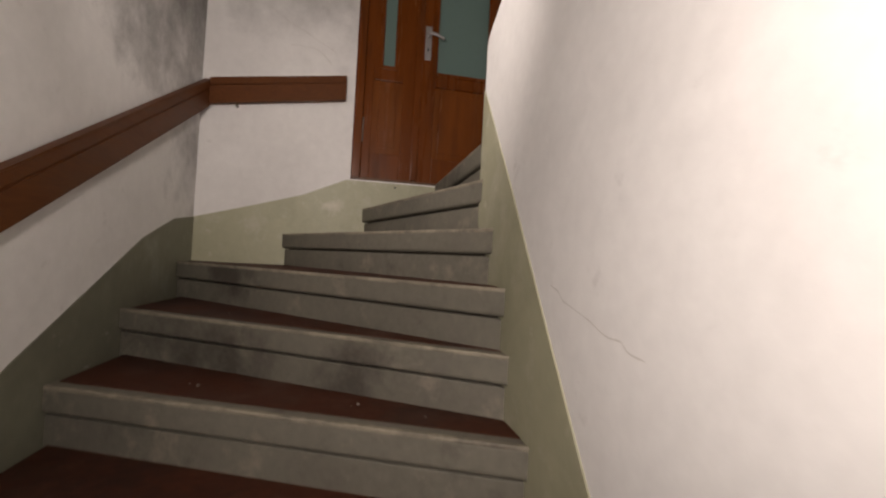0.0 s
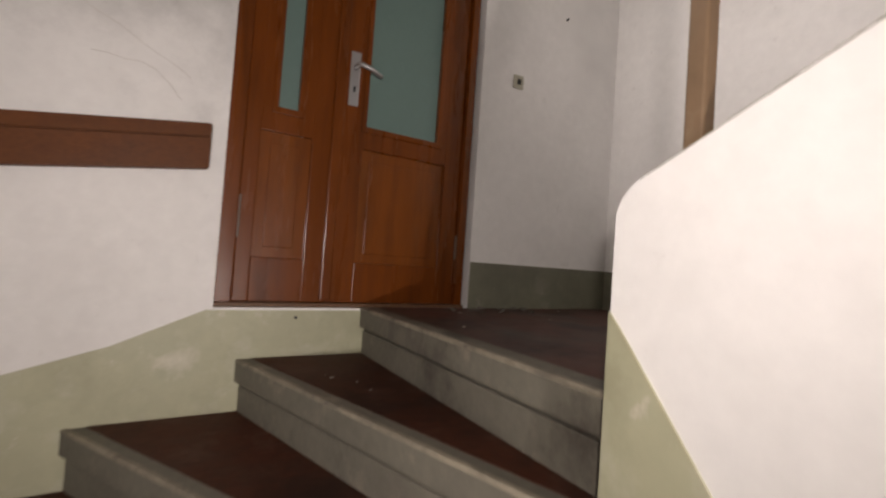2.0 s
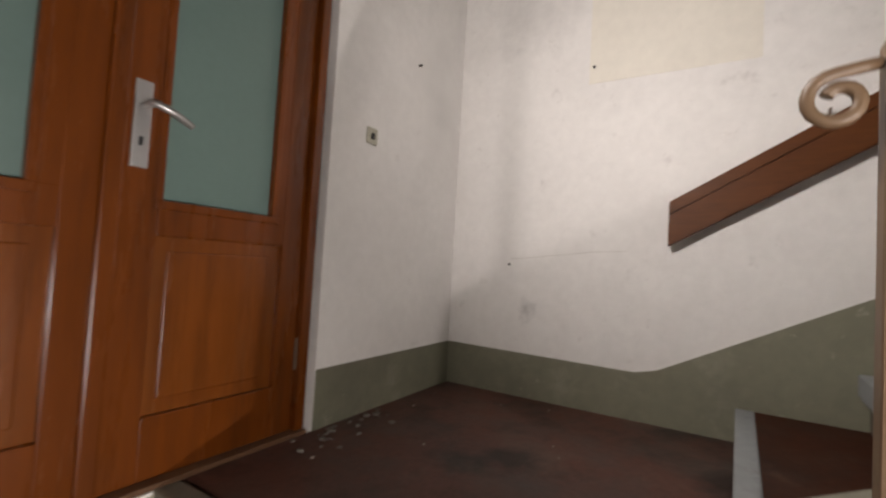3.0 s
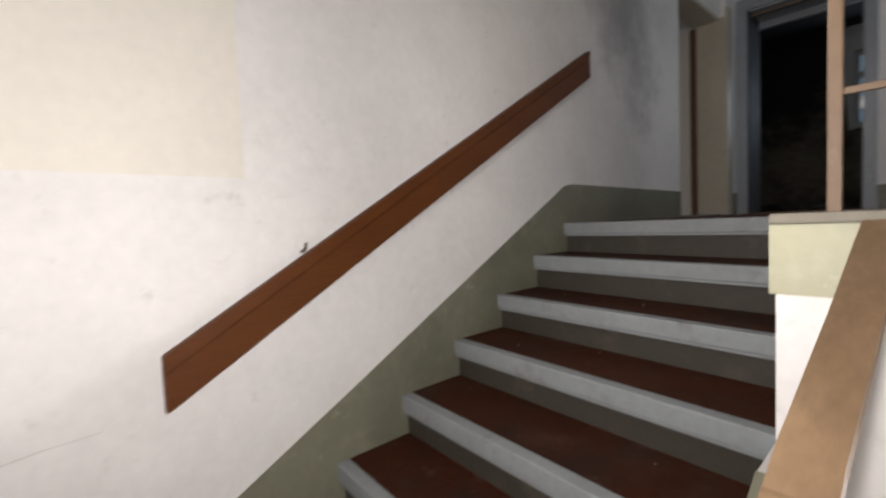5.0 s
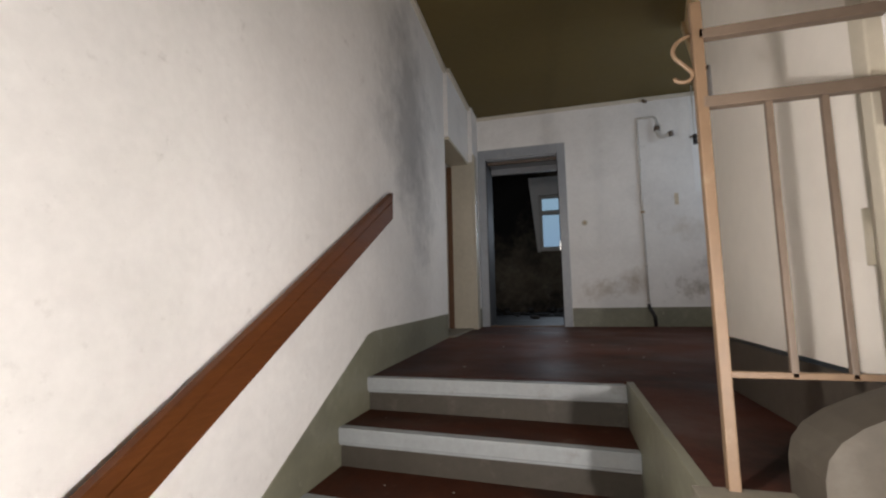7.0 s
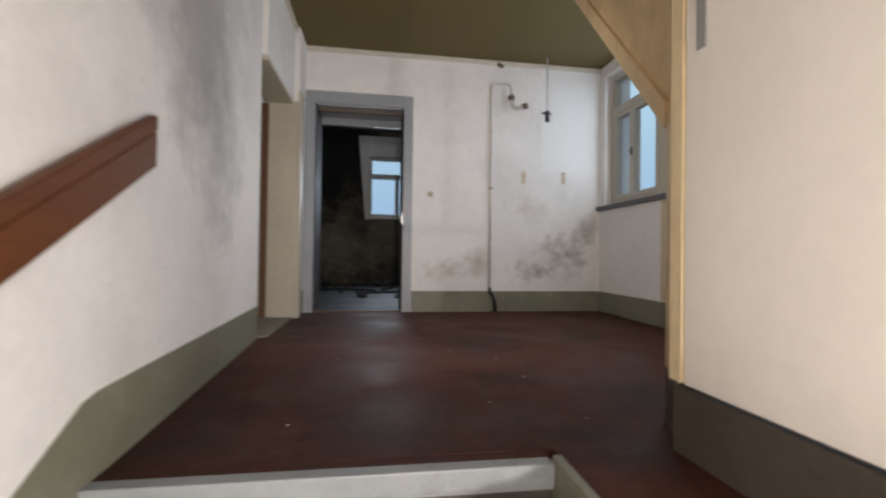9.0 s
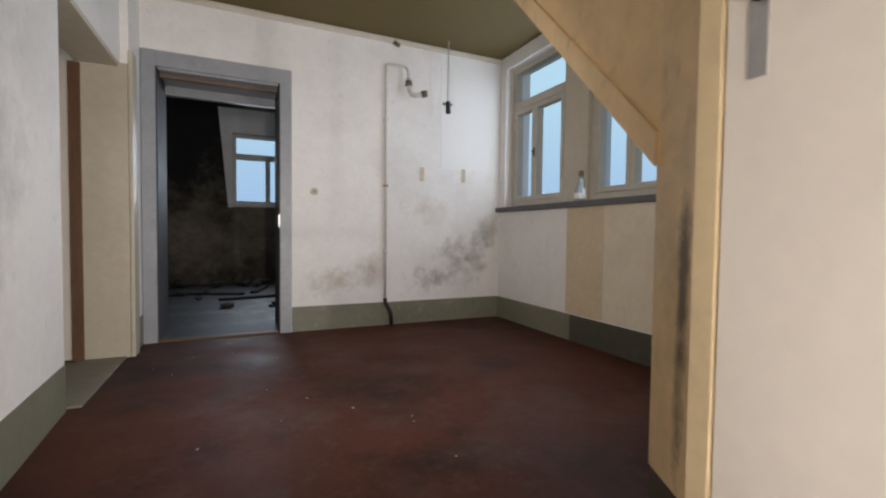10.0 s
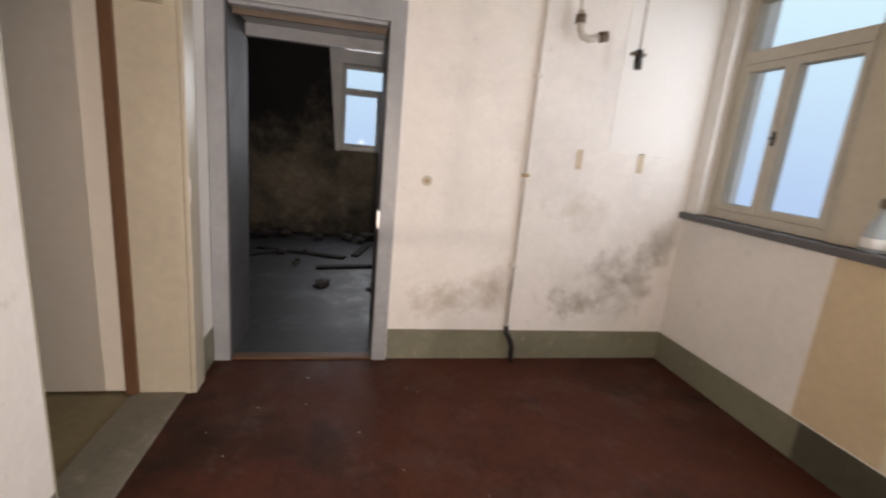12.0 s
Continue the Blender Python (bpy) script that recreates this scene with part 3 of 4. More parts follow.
solid("cornice_east", prisms(([(0.0, 0.0), (-0.03, 0.0), (-0.03, -3.2), (XE - 0.035, DY0), (0.02, DY0), (0.02, YF + 0.036), (0.1, YF + 0.036), (0.1, DY0), (0.0, -3.2)], "z", ZC - 0.045, ZC - 0.002)), CORNICE, "thin dirty cream ceiling moulding", "trim")

# painted dado bands, a little proud of the plaster
T = 0.004
solid("dado_east", prisms(
    ([(0.0, -0.2), (0.0, 0.195), (-0.84, 0.185), (-0.92, 0.205), (-1.60, 0.57), (-3.02, 1.345), (-3.09, 1.385), (-3.17, 1.40), (-3.2, 1.40), (-3.2, 0.9), (-3.1, 0.9), (-1.2, -0.2)], "x", -T, 0.0),
    ([(-T, -3.2), (XE - T, DY0), (XE, DY0), (0.0, -3.2)], "z", 0.9, 1.40),
    ([(DY1 - 0.13, ZH), (DY1 - 0.13, 1.40), (YF, 1.40), (YF, ZH)], "x", -T, 0.0)), DADO, "olive painted band along the stair wall", "dado")
solid("dado_north_landing", prisms(([(FX1 + 0.002, -0.1), (FX1 + 0.002, 0.195), (-T, 0.195), (-T, -0.1)], "y", -T, 0.0)), DADO, "olive painted band on the landing wall", "dado")
solid("dado_north_stair", prisms(([(XL, -1.2), (XL, -0.27), (-2.3, -0.19), (-2.05, -0.115), (FX0 - 0.02, -0.012), (-1.25, -0.012), (-1.25, -1.2)], "y", -T, 0.0)), DADO_PALE, "pale green painted band beside the winding steps", "dado")
solid("dado_west", prisms(([(-T, -1.4), (-T, -0.27), (-0.25, -0.30), (-0.55, -0.40), (-1.22, -0.74), (-2.4, -1.42), (-4.7, -1.6), (-4.7, -2.2), (-1.8, -2.0)], "x", XL, XL + T)), DADO, "olive painted band on the lower flight wall", "dado")
solid("dado_core", prisms(([(-1.122, -0.3), (-1.122, 0.13), (-1.14, 0.11), (-1.41, -0.235), (-1.61, -0.505), (-1.84, -0.81), (-2.6, -1.40), (-4.7, -1.6), (-4.7, -2.2), (-1.6, -1.5)], "x", XP, XP - T)), DADO_PALE, "pale green painted band on the core wall", "dado")
solid("dado_core_end", prisms(([(XP, -0.3), (XP, 0.13), (XI, 0.13), (XI, -0.3)], "y", -1.122, -1.122 + T)), DADO, "olive painted band at the parapet end", "dado")
solid("parapet_top", prisms(([(-1.152, 0.313), (YS, 0.632), (YS, 0.637), (-1.152, 0.318)], "x", XP + 0.006, XI)), DADO, "olive painted top of the sloping parapet", "dado")
solid("dado_south", prisms(
    ([(CX0 - 0.10, ZH), (CX0 - 0.10, 1.39), (XW, 1.39), (XW, ZH)], "y", YF, YF + T)), DADO, "olive painted band along the far wall", "dado")
solid("dado_west_hall", prisms(([(YF + T, ZH), (YF + T, 1.39), (-5.44, 1.39), (-5.44, ZH)], "x", XW, XW + T)), DADO, "olive painted band below the windows", "dado")
solid("dado_west_hall", prisms(([(-5.44, ZH), (-5.44, 1.39), (-3.3, 1.39), (-3.3, ZH)], "x", XW, XW + T)), DADO_DARK, "darker olive band below the windows", "dado")
solid("paint_patch", boxed((-0.003, 0.0, -1.22, -0.62, 1.36, 2.35)), PALE_PATCH, "square patch of pale cream paint on the stair wall", "paint patch")


# ---- lower flight: winding steps ----
# each row: height, then the nosing line's two ends, at the core and at the outer wall
WIND = [(-0.168, (-1.375, -1.165), (-1.725, 0.0)), (-0.333, (-1.375, -1.29), (-2.14, 0.0)), (-0.50, (-1.375, -1.41), (XL, -0.19)),
        (-0.665, (-1.375, -1.455), (XL, -0.70)), (-0.83, (-1.375, -1.60), (XL, -1.09)), (-0.995, (-1.375, -1.82), (XL, -1.48)),
        (-1.16, (-1.375, -2.08), (XL, -1.85)), (-1.325, (-1.375, -2.36), (XL, -2.2)), (-1.49, (-1.375, -2.66), (XL, -2.54)), (-1.655, (-1.375, -2.96), (XL, -2.87)), (-1.82, (-1.375, -3.26), (XL, -3.2))]
flight = thing("lower_staircase", (-2.0, -1.2, -1.0), "worn grey stone winding stairs with oxblood treads", "stairs", kind="structure")


def front_line(p, q, back):
    """The nosing line pushed back from its front."""
    d = Vector((q[0] - p[0], q[1] - p[1])).normalized()
    nrm = Vector((-d.y, d.x))
    if nrm.y < 0:
        nrm = -nrm
    if abs(d.y) > 0.9 and nrm.x < 0:
        nrm = -nrm
    return [(p[0] + nrm.x * back, p[1] + nrm.y * back), (q[0] + nrm.x * back, q[1] + nrm.y * back)]


def winding_step(z, core, wall, rise=0.166, outline=None):
    core, wall = Vector(core), Vector(wall)
    d = wall - core
    ends = [core - d * 0.02, wall + d * 0.05]

    def slab(z0, z1, back, mtl, nm, depth, edge=0.0):
        a = front_line(ends[0], ends[1], back)
        b = front_line(ends[0], ends[1], back + depth)
        bm = bmesh.new()
        prism(bm, [a[0], a[1], b[1], b[0]], "z", z0, z1)
        if edge:
            bm.edges.ensure_lookup_table()
            near = [e for e in bm.edges if all((Vector(v.co.xy) - Vector(a[0])).length < 1e-4 or (Vector(v.co.xy) - Vector(a[1])).length < 1e-4 for v in e.verts) and abs(e.verts[0].co.z - e.verts[1].co.z) < 1e-5]
            bmesh.ops.bevel(bm, geom=near, offset=edge, segments=3, affect="EDGES", profile=0.5)
        return bm
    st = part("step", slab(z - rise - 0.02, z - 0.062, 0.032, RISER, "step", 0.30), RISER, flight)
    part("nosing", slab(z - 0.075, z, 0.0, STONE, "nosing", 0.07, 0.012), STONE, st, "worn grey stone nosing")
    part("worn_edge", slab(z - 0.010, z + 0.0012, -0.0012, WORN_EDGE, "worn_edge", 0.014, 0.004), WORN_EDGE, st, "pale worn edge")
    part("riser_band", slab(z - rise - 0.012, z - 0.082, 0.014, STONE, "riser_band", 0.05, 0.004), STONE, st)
    return st


def tread(z, front, behind):
    """The painted tread between two nosing lines, shut in by the walls."""
    bm = bmesh.new()
    a, b = front_line(*front, 0.045), front_line(*behind, 0.05)
    pts = [a[0], a[1]]
    if a[1][1] < -0.01 and b[1][1] > -0.06 and a[1][0] < XL + 0.06 and b[1][0] > XL + 0.05:
        pts.append((XL, 0.0))
    pts += [b[1], b[0]]
    prism(bm, pts, "z", z - 0.03, z + 0.002)
    return bm


lines = [(0.0, (-1.335, -1.14), (-1.32, 0.0))] + WIND
for (z, c, w), (z_up, cu, wu) in zip(WIND, lines):
    st = winding_step(z, c, w)
    part("tread", tread(z, (c, w), (cu, wu)), TREAD_LOW, st, "oxblood painted tread")
winding_step(0.0, (-1.335, -1.10), (-1.32, 0.0))

# ---- upper flight ----
upper = thing("upper_staircase", (-0.65, -2.0, 0.0), "upper stairs with pale grey nosings and oxblood treads", "stairs", kind="structure")
# core-end offsets chosen so that the nosing lines fit the camera's view
CORE_DROP = [0.030, 0.030, 0.030, 0.030, 0.026, 0.022, 0.003]     # drop of each nosing at its core end
TURNED = [0.06, 0.06, 0.06, 0.05, 0.03, 0.01, 0.0]           # and how far that end stands forward


def skewed(bm, i):
    """A step's piece, dropped and turned at its core end to fit the camera's view."""
    for v in bm.verts:
        f = -v.co.x / 1.27
        v.co.z -= CORE_DROP[i] * f + (0.007 if i < 5 else 0.0)
        v.co.y += TURNED[i] * f
    return bm


for i, (y, z) in enumerate(NZ):
    z_low = 0.0 if i == 0 else NZ[i - 1][1]
    y_next = NZ[i + 1][0] if i < 6 else y - 0.12
    st = part("step", skewed(boxed((XI if y > YS else -1.315, 0.0, y_next - 0.05, y - 0.03, z_low - 0.12, z - 0.045)), i), RISER, upper)
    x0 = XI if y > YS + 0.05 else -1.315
    part("nosing", skewed(boxed((x0, -0.001, y - 0.055, y, z - 0.068, z), bevel=0.006), i), NOSING, st, "pale grey painted nosing")
    part("nosing_lip", skewed(boxed((x0, -0.001, y - 0.05, y - 0.008, z - 0.079, z - 0.068)), i), NOSING, st)
    bm = skewed(boxed((x0, 0.0, y_next - 0.06, y - 0.055, z - 0.045, z - 0.002 if i < 6 else z)), i)
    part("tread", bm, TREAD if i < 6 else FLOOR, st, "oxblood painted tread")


# ---- plank handrails ----
def plank(name, line, face, label, h=0.165):
    """A moulded board along a wall: line gives its top edge; face is the way into the room."""
    t = thing(name, line[0], label, "handrail")
    f = Vector(face)
    groove = 0.3 * h

    def strip(z0, z1, d):
        bm = bmesh.new()
        lo = [bm.verts.new(Vector(p) + Vector((0, 0, z0))) for p in line]
        hi = [bm.verts.new(Vector(p) + Vector((0, 0, z1))) for p in line]
        lo2 = [bm.verts.new(v.co + f * d) for v in lo]
        hi2 = [bm.verts.new(v.co + f * d) for v in hi]
        fs = [bm.faces.new((lo[0], hi[0], hi2[0], lo2[0])), bm.faces.new((lo[-1], hi[-1], hi2[-1], lo2[-1]))]
        for i in range(len(line) - 1):
            for a, b in ((lo, hi), (hi, hi2), (hi2, lo2), (lo2, lo)):
                fs.append(bm.faces.new((a[i], a[i + 1], b[i + 1], b[i])))
        bmesh.ops.recalc_face_normals(bm, faces=fs)
        bmesh.ops.bevel(bm, geom=[e for e in bm.edges], offset=0.0035, segments=2, affect="EDGES")
        return bm
    part("board", strip(-h, -groove - 0.002, 0.0345), RAIL_WOOD, t)
    part("top_moulding", strip(-groove, 0.0, 0.036), RAIL_WOOD, t)
    part("backing", strip(-groove - 0.012, -groove + 0.008, 0.024), RAIL_WOOD, t)
    return t


plank("plank_handrail", [(-0.030, -0.945, 0.839), (-0.030, -3.325, 2.227)], (-1, 0, 0), "red-brown varnished plank handrail rising along the stair wall")
plank("plank_handrail", [(XL + 0.05, -0.016, 0.45), (-1.846, -0.016, 0.55)], (0, -1, 0), "short red-brown plank handrail ending beside the door", 0.135)
plank("plank_handrail", [(XL + 0.016, -0.02, 0.45), (XL + 0.016, -1.27, -0.235), (XL + 0.016, -4.2, -1.8)], (1, 0, 0), "red-brown varnished plank handrail along the lower flight", 0.145)

# ---- double door of the flat ----
door = thing("door_1", (-1.32, 0.03, 0.0), "varnished red-brown double door with green frosted panes", "door", kind="structure")
Y0 = 0.035
part("frame", boxed((FX0, FX0 + 0.05, Y0 - 0.02, Y0 + 0.1, 0, FZ), (FX1 - 0.055, FX1 - 0.02, Y0 - 0.02, Y0 + 0.1, 0, FZ), (FX0, FX1 - 0.02, Y0 - 0.02, Y0 + 0.1, FZ - 0.06, FZ), bevel=0.004), DOOR_WOOD, door)
XM = -1.445


def leaf(x0, x1, gx0, gx1, px0, px1):
    """A door leaf with a glazed upper and a panelled lower part."""
    z0, zg0, zg1, z1, zp0, zp1 = 0.012, 0.67, 1.85, FZ - 0.06, 0.16, 0.585
    y0, y1 = Y0, Y0 + 0.045
    lf = part("leaf", boxed((x0, min(gx0, px0), y0, y1, z0, z1), (max(gx1, px1), x1, y0, y1, z0, z1), (min(gx0, px0), max(gx1, px1), y0, y1, zg1, z1), (min(gx0, px0), max(gx1, px1), y0, y1, zp1, zg0), (min(gx0, px0), max(gx1, px1), y0, y1, z0, zp0), bevel=0.003), DOOR_WOOD, door)
    part("pane", boxed((min(gx0, px0) - 0.005, max(gx1, px1) + 0.005, y0 + 0.02, y0 + 0.026, zg0 - 0.005, zg1 + 0.005)), GREEN_GLASS, lf, "green frosted glass pane")
    bm = boxed((gx0 - 0.02, gx0, y0 - 0.003, y0 + 0.02, zg0 - 0.02, zg1 + 0.02), (gx1, gx1 + 0.02, y0 - 0.003, y0 + 0.02, zg0 - 0.02, zg1 + 0.02), (gx0 - 0.02, gx1 + 0.02, y0 - 0.006, y0 + 0.02, zg0 - 0.022, zg0), bevel=0.003)
    if gx0 - px0 > 0.03:
        box(bm, px0 - 0.003, gx0 - 0.01, y0 + 0.001, y0 + 0.02, zg0 - 0.01, zg1)
    if px1 - gx1 > 0.03:
        box(bm, gx1 + 0.01, px1 + 0.003, y0 + 0.001, y0 + 0.02, zg0 - 0.01, zg1)
    part("glazing_bead", bm, DOOR_WOOD, lf)
    part("panel", boxed((px0 - 0.004, px1 + 0.004, y0 + 0.014, y0 + 0.03, zp0 - 0.004, zp1 + 0.004)), DOOR_PANEL, lf)
    part("panel", boxed((px0 + 0.035, px1 - 0.035, y0 + 0.0105, y0 + 0.016, zp0 + 0.035, zp1 - 0.035), bevel=0.004), DOOR_PANEL, lf)
    return lf


left = leaf(FX0 + 0.052, XM - 0.002, -1.65, -1.585, -1.70, -1.53)
right = leaf(XM + 0.002, FX1 - 0.058, -1.335, -1.03, -1.345, -0.985)
part("cover_strip", boxed((XM - 0.022, XM + 0.018, Y0 - 0.014, Y0 + 0.001, 0.02, FZ - 0.07), bevel=0.006), DOOR_WOOD, door)
part("handle_plate", boxed((-1.415, -1.378, Y0 - 0.009, Y0 - 0.001, 0.735, 0.935), bevel=0.003), STEEL, right, "brushed steel handle plate")
bm = bmesh.new()
tube(bm, [(-1.397, Y0 - 0.008, 0.875), (-1.397, Y0 - 0.05, 0.875), (-1.39, Y0 - 0.058, 0.874), (-1.355, Y0 - 0.062, 0.864), (-1.312, Y0 - 0.06, 0.845)], 0.008)
part("lever", bm, STEEL, right, "brushed steel lever")
part("keyhole", boxed((-1.401, -1.393, Y0 - 0.011, Y0 - 0.008, 0.785, 0.805)), BLACK_IRON, right)
part("hinge", boxed((FX0 + 0.048, FX0 + 0.058, Y0 - 0.008, Y0 + 0.002, 0.22, 0.36), bevel=0.003), DARK_METAL, left)
part("hinge", boxed((FX1 - 0.062, FX1 - 0.052, Y0 - 0.008, Y0 + 0.002, 0.2, 0.3), bevel=0.003), DARK_METAL, right)
part("threshold", boxed((FX0, FX1 - 0.02, 0.0, 0.12, -0.002, 0.012), bevel=0.003), EDGE_WOOD, door)
# black panel closes the recess and stands in for the unlit room
solid("door_recess_back", boxed((FX0, FX1, 0.26, 0.29, -0.003, FZ)), SOOT_UNLIT, "black panel standing for the unlit room behind the door", "wall")

sw = thing("light_switch", (-0.655, 0.0, 1.02), "small square ivory switch plate with black knob", "light switch")
part("plate", boxed((-0.682, -0.628, -0.009, -0.0005, 0.985, 1.045), bevel=0.004), IVORY, sw)
part("button", boxed((-0.664, -0.646, -0.014, -0.008, 1.002, 1.026), bevel=0.003), BLACK_IRON, sw, "black knob")

# ---- newel and sloping rail on the parapet ----
newel = thing("stair_railing", (-1.335, -1.24, 0.34), "beige metal stair post carrying a tan wooden handrail", "railing")
part("post", boxed((-1.365, -1.339, -1.234, -1.208, 0.32, 0.775), bevel=0.004), BEIGE_METAL, newel)
bm = bmesh.new()
rail = [(-1.46, YS + 0.034, 1.15), (-1.448, -1.5, 1.03), (-1.438, -1.255, 0.935), (-1.438, -1.205, 0.915)]
curl = [(-1.438, -1.205 + 0.04 * math.sin(a), 0.875 + 0.04 * math.cos(a)) for a in [0.25 + 0.2 * k for k in range(26)]]
flat_bar(bm, rail + curl, (1, 0, 0), 0.054, 0.022)
part("handrail", bm, TAN_WOOD, newel, "worn tan wooden handrail with curled end")
bm = bmesh.new()
tube(bm, [(-1.353, -1.22, 0.765), (-1.37, -1.225, 0.80), (-1.41, -1.235, 0.88), (-1.436, -1.24, 0.915)], 0.008, 8)
part("rail_arm", bm, BEIGE_METAL, newel)
bm = bmesh.new()
tube(bm, [(-1.355, -1.206, 0.755), (-1.358, -1.192, 0.752)] + [(-1.362, -1.176 + (0.026 - 0.0022 * a) * math.sin(a), 0.722 + (0.026 - 0.0022 * a) * math.cos(a)) for a in [0.35 * k for k in range(22)]], 0.006, 8)
part("scroll", bm, BEIGE_METAL, newel, "curled metal scroll")

# ---- railing at the hall floor's edge ----
YR = -1.93
guard = thing("guard_railing", (-1.385, YR, ZH + 0.016), "beige painted iron guard railing at the floor edge", "railing")
part("post", boxed((-1.391, -1.367, YR - 0.012, YR + 0.012, ZH + 0.012, 2.27), bevel=0.003), BEIGE_METAL, guard)
for z, r in ((2.19, 0.012), (2.025, 0.013), (1.415, 0.007)):
    bm = boxed((-1.742, -1.38, YR - r, YR + r, z - r, z + r), bevel=0.002)
    if z == 2.025:
        box(bm, -1.740, -1.722, YR - r, YR + r, z - 0.09, z)
    part("rail", bm, DARK_METAL if z > 2 else BEIGE_METAL, guard)
part("rail_stub", boxed((-1.738, -1.722, YR - 0.0065, YR + 0.0065, 1.4225, 1.50), bevel=0.002), DARK_METAL, guard, "dark iron stub")
for x in (-1.51, -1.615):
    part("baluster", boxed((x - 0.007, x + 0.007, YR - 0.007, YR + 0.007, 1.41, 2.02), bevel=0.002), DARK_METAL, guard)
bm = bmesh.new()
sc = [(-1.372 + 0.046 * math.sin(a), YR, 2.158 + 0.036 * math.cos(a)) for a in [0.15 + 0.28 * k for k in range(9)]]
sc += [(-1.345 - 0.020 * math.sin(a), YR, 2.098 + 0.016 * math.cos(a)) for a in [0.9 + 0.45 * k for k in range(9)]]
tube(bm, sc, 0.005, 8)
part("scroll", bm, BEIGE_METAL, guard, "curled iron scroll")

# ---- attic stair partition with its door ----
attic = thing("attic_partition", (XA, -3.2, ZH), "cream boarded partition with sloping lower edge", "partition", kind="structure")
XB = XA - 0.05
YP, XPOST, Yc = -3.36, -1.88, -5.14      # far edge of the angled post; where the sloping edge meets the ceiling
LEAN = (2.22 - 1.88) / (5.14 - 3.36)     # the boarding runs away from the hall as it rises


def along(bm):
    """Swings a panel, drawn at x = 0, into the boarding's plane."""
    for v in bm.verts:
        v.co.x += XPOST - LEAN * (YP - v.co.y)
    return bm


def angled(inset, depth, z0, z1):
    """A piece of the angled return between the jamb and the post's far edge."""
    a, b = (XA - 0.022 - inset, -3.127), (XPOST - inset, YP)
    return prisms(([a, b, (b[0] - depth, b[1]), (a[0] - depth, a[1])], "z", z0, z1))


part("boarding", along(prisms(([(YP, 2.305), (YP, ZC), (Yc, ZC)], "x", -0.05, -0.012))), BOARD, attic)
part("edge_board", along(prisms(([(YP, 2.30), (Yc, ZC), (Yc + 0.11, ZC), (YP, 2.405)], "x", -0.012, 0.012))), BOARD, attic)
part("return_boarding", angled(0.010, 0.05, 2.31, ZC), BOARD, attic)
part("post", angled(0.0, 0.07, ZH + 0.217, 2.31), BOARD, attic, "stained cream post")
part("plinth", angled(0.004, 0.08, ZH, ZH + 0.215), SKIRT, attic, "dark scuffed plinth")
part("jamb", boxed((XB - 0.02, XA + 0.014, -3.126, -3.066, ZH + 0.235, ZC), bevel=0.005), JAMB, attic)
part("jamb", boxed((XB - 0.02, XA + 0.014, -2.03, -1.975, ZH + 0.235, ZC), bevel=0.005), CREAM, attic)
part("head", boxed((XB, XA + 0.012, -3.065, -2.031, 3.36, ZC), bevel=0.003), CREAM, attic)
part("plinth", boxed((XB - 0.03, XA - 0.004, -3.125, -1.975, ZH, ZH + 0.215), bevel=0.003), SKIRT, attic, "dark scuffed plinth")
adoor = thing("door_2", (XA, -2.55, ZH + 0.23), "plain white painted attic door, shut, with black lever", "door", kind="structure")
al = part("leaf", boxed((XA - 0.035, XA + 0.006, -3.061, -2.034, ZH + 0.232, 3.355), bevel=0.003), WHITE_DOOR, adoor)
part("handle_plate", boxed((XA + 0.006, XA + 0.013, -3.008, -2.97, 2.43, 2.60), bevel=0.002), STEEL, al, "grey steel handle plate")
bm = bmesh.new()
tube(bm, [(XA + 0.01, -2.99, 2.60), (XA + 0.055, -2.99, 2.60), (XA + 0.06, -2.98, 2.602), (XA + 0.06, -2.935, 2.618)], 0.011)
part("lever", bm, BLACK_IRON, al, "black lever")
for z in (1.71, 2.9):
    bm = bmesh.new()
    tube(bm, [(XA + 0.014, -2.035, z - 0.065), (XA + 0.014, -2.035, z + 0.065)], 0.010)
    part("hinge", bm, CREAM, al)

# ---- hall windows ----
for i, (a, b) in enumerate(WIN):
    w = thing("window_%d" % (i + 1), (XW - 0.1, (a + b) / 2, WZ0), "weathered two-light window with fanlight, sky outside", "window", kind="structure")
    x0, x1, f = XW - 0.17, XW - 0.09, 0.055
    mid = (-6.125, -4.895)[i]
    part("window_frame", boxed((x0, x1, a, a + f, WZ0, WZ1), (x0, x1, b - f, b, WZ0, WZ1), (x0, x1, a + f, b - f, WZ0, WZ0 + 0.06), (x0, x1, a + f, b - f, WZ1 - f, WZ1), (x0, x1 + 0.012, a + f, b - f, 3.41, 3.49), bevel=0.004), WIN_FRAME, w)
    for (p, q) in ((a + f, mid), (mid, b - f)):
        s = part("sash", boxed((x0 + 0.01, x1 + 0.006, p + 0.002, p + 0.045, WZ0 + 0.062, 3.408), (x0 + 0.01, x1 + 0.006, q - 0.045, q - 0.002, WZ0 + 0.062, 3.408), (x0 + 0.01, x1 + 0.006, p + 0.045, q - 0.045, WZ0 + 0.062, WZ0 + 0.11), (x0 + 0.01, x1 + 0.006, p + 0.045, q - 0.045, 3.36, 3.408), bevel=0.004), WIN_FRAME, w)
        g = part("pane", boxed((x0 + 0.035, x0 + 0.039, p + 0.04, q - 0.04, WZ0 + 0.105, 3.365)), GLASS, s)
        g.visible_shadow = False
    g = part("pane", boxed((x0 + 0.035, x0 + 0.039, a + f - 0.005, b - f + 0.005, 3.485, WZ1 - f + 0.005)), GLASS, w)
    g.visible_shadow = False
    bm = boxed((x1 + 0.004, x1 + 0.016, mid - 0.012, mid + 0.012, 2.88, 2.97), bevel=0.003)
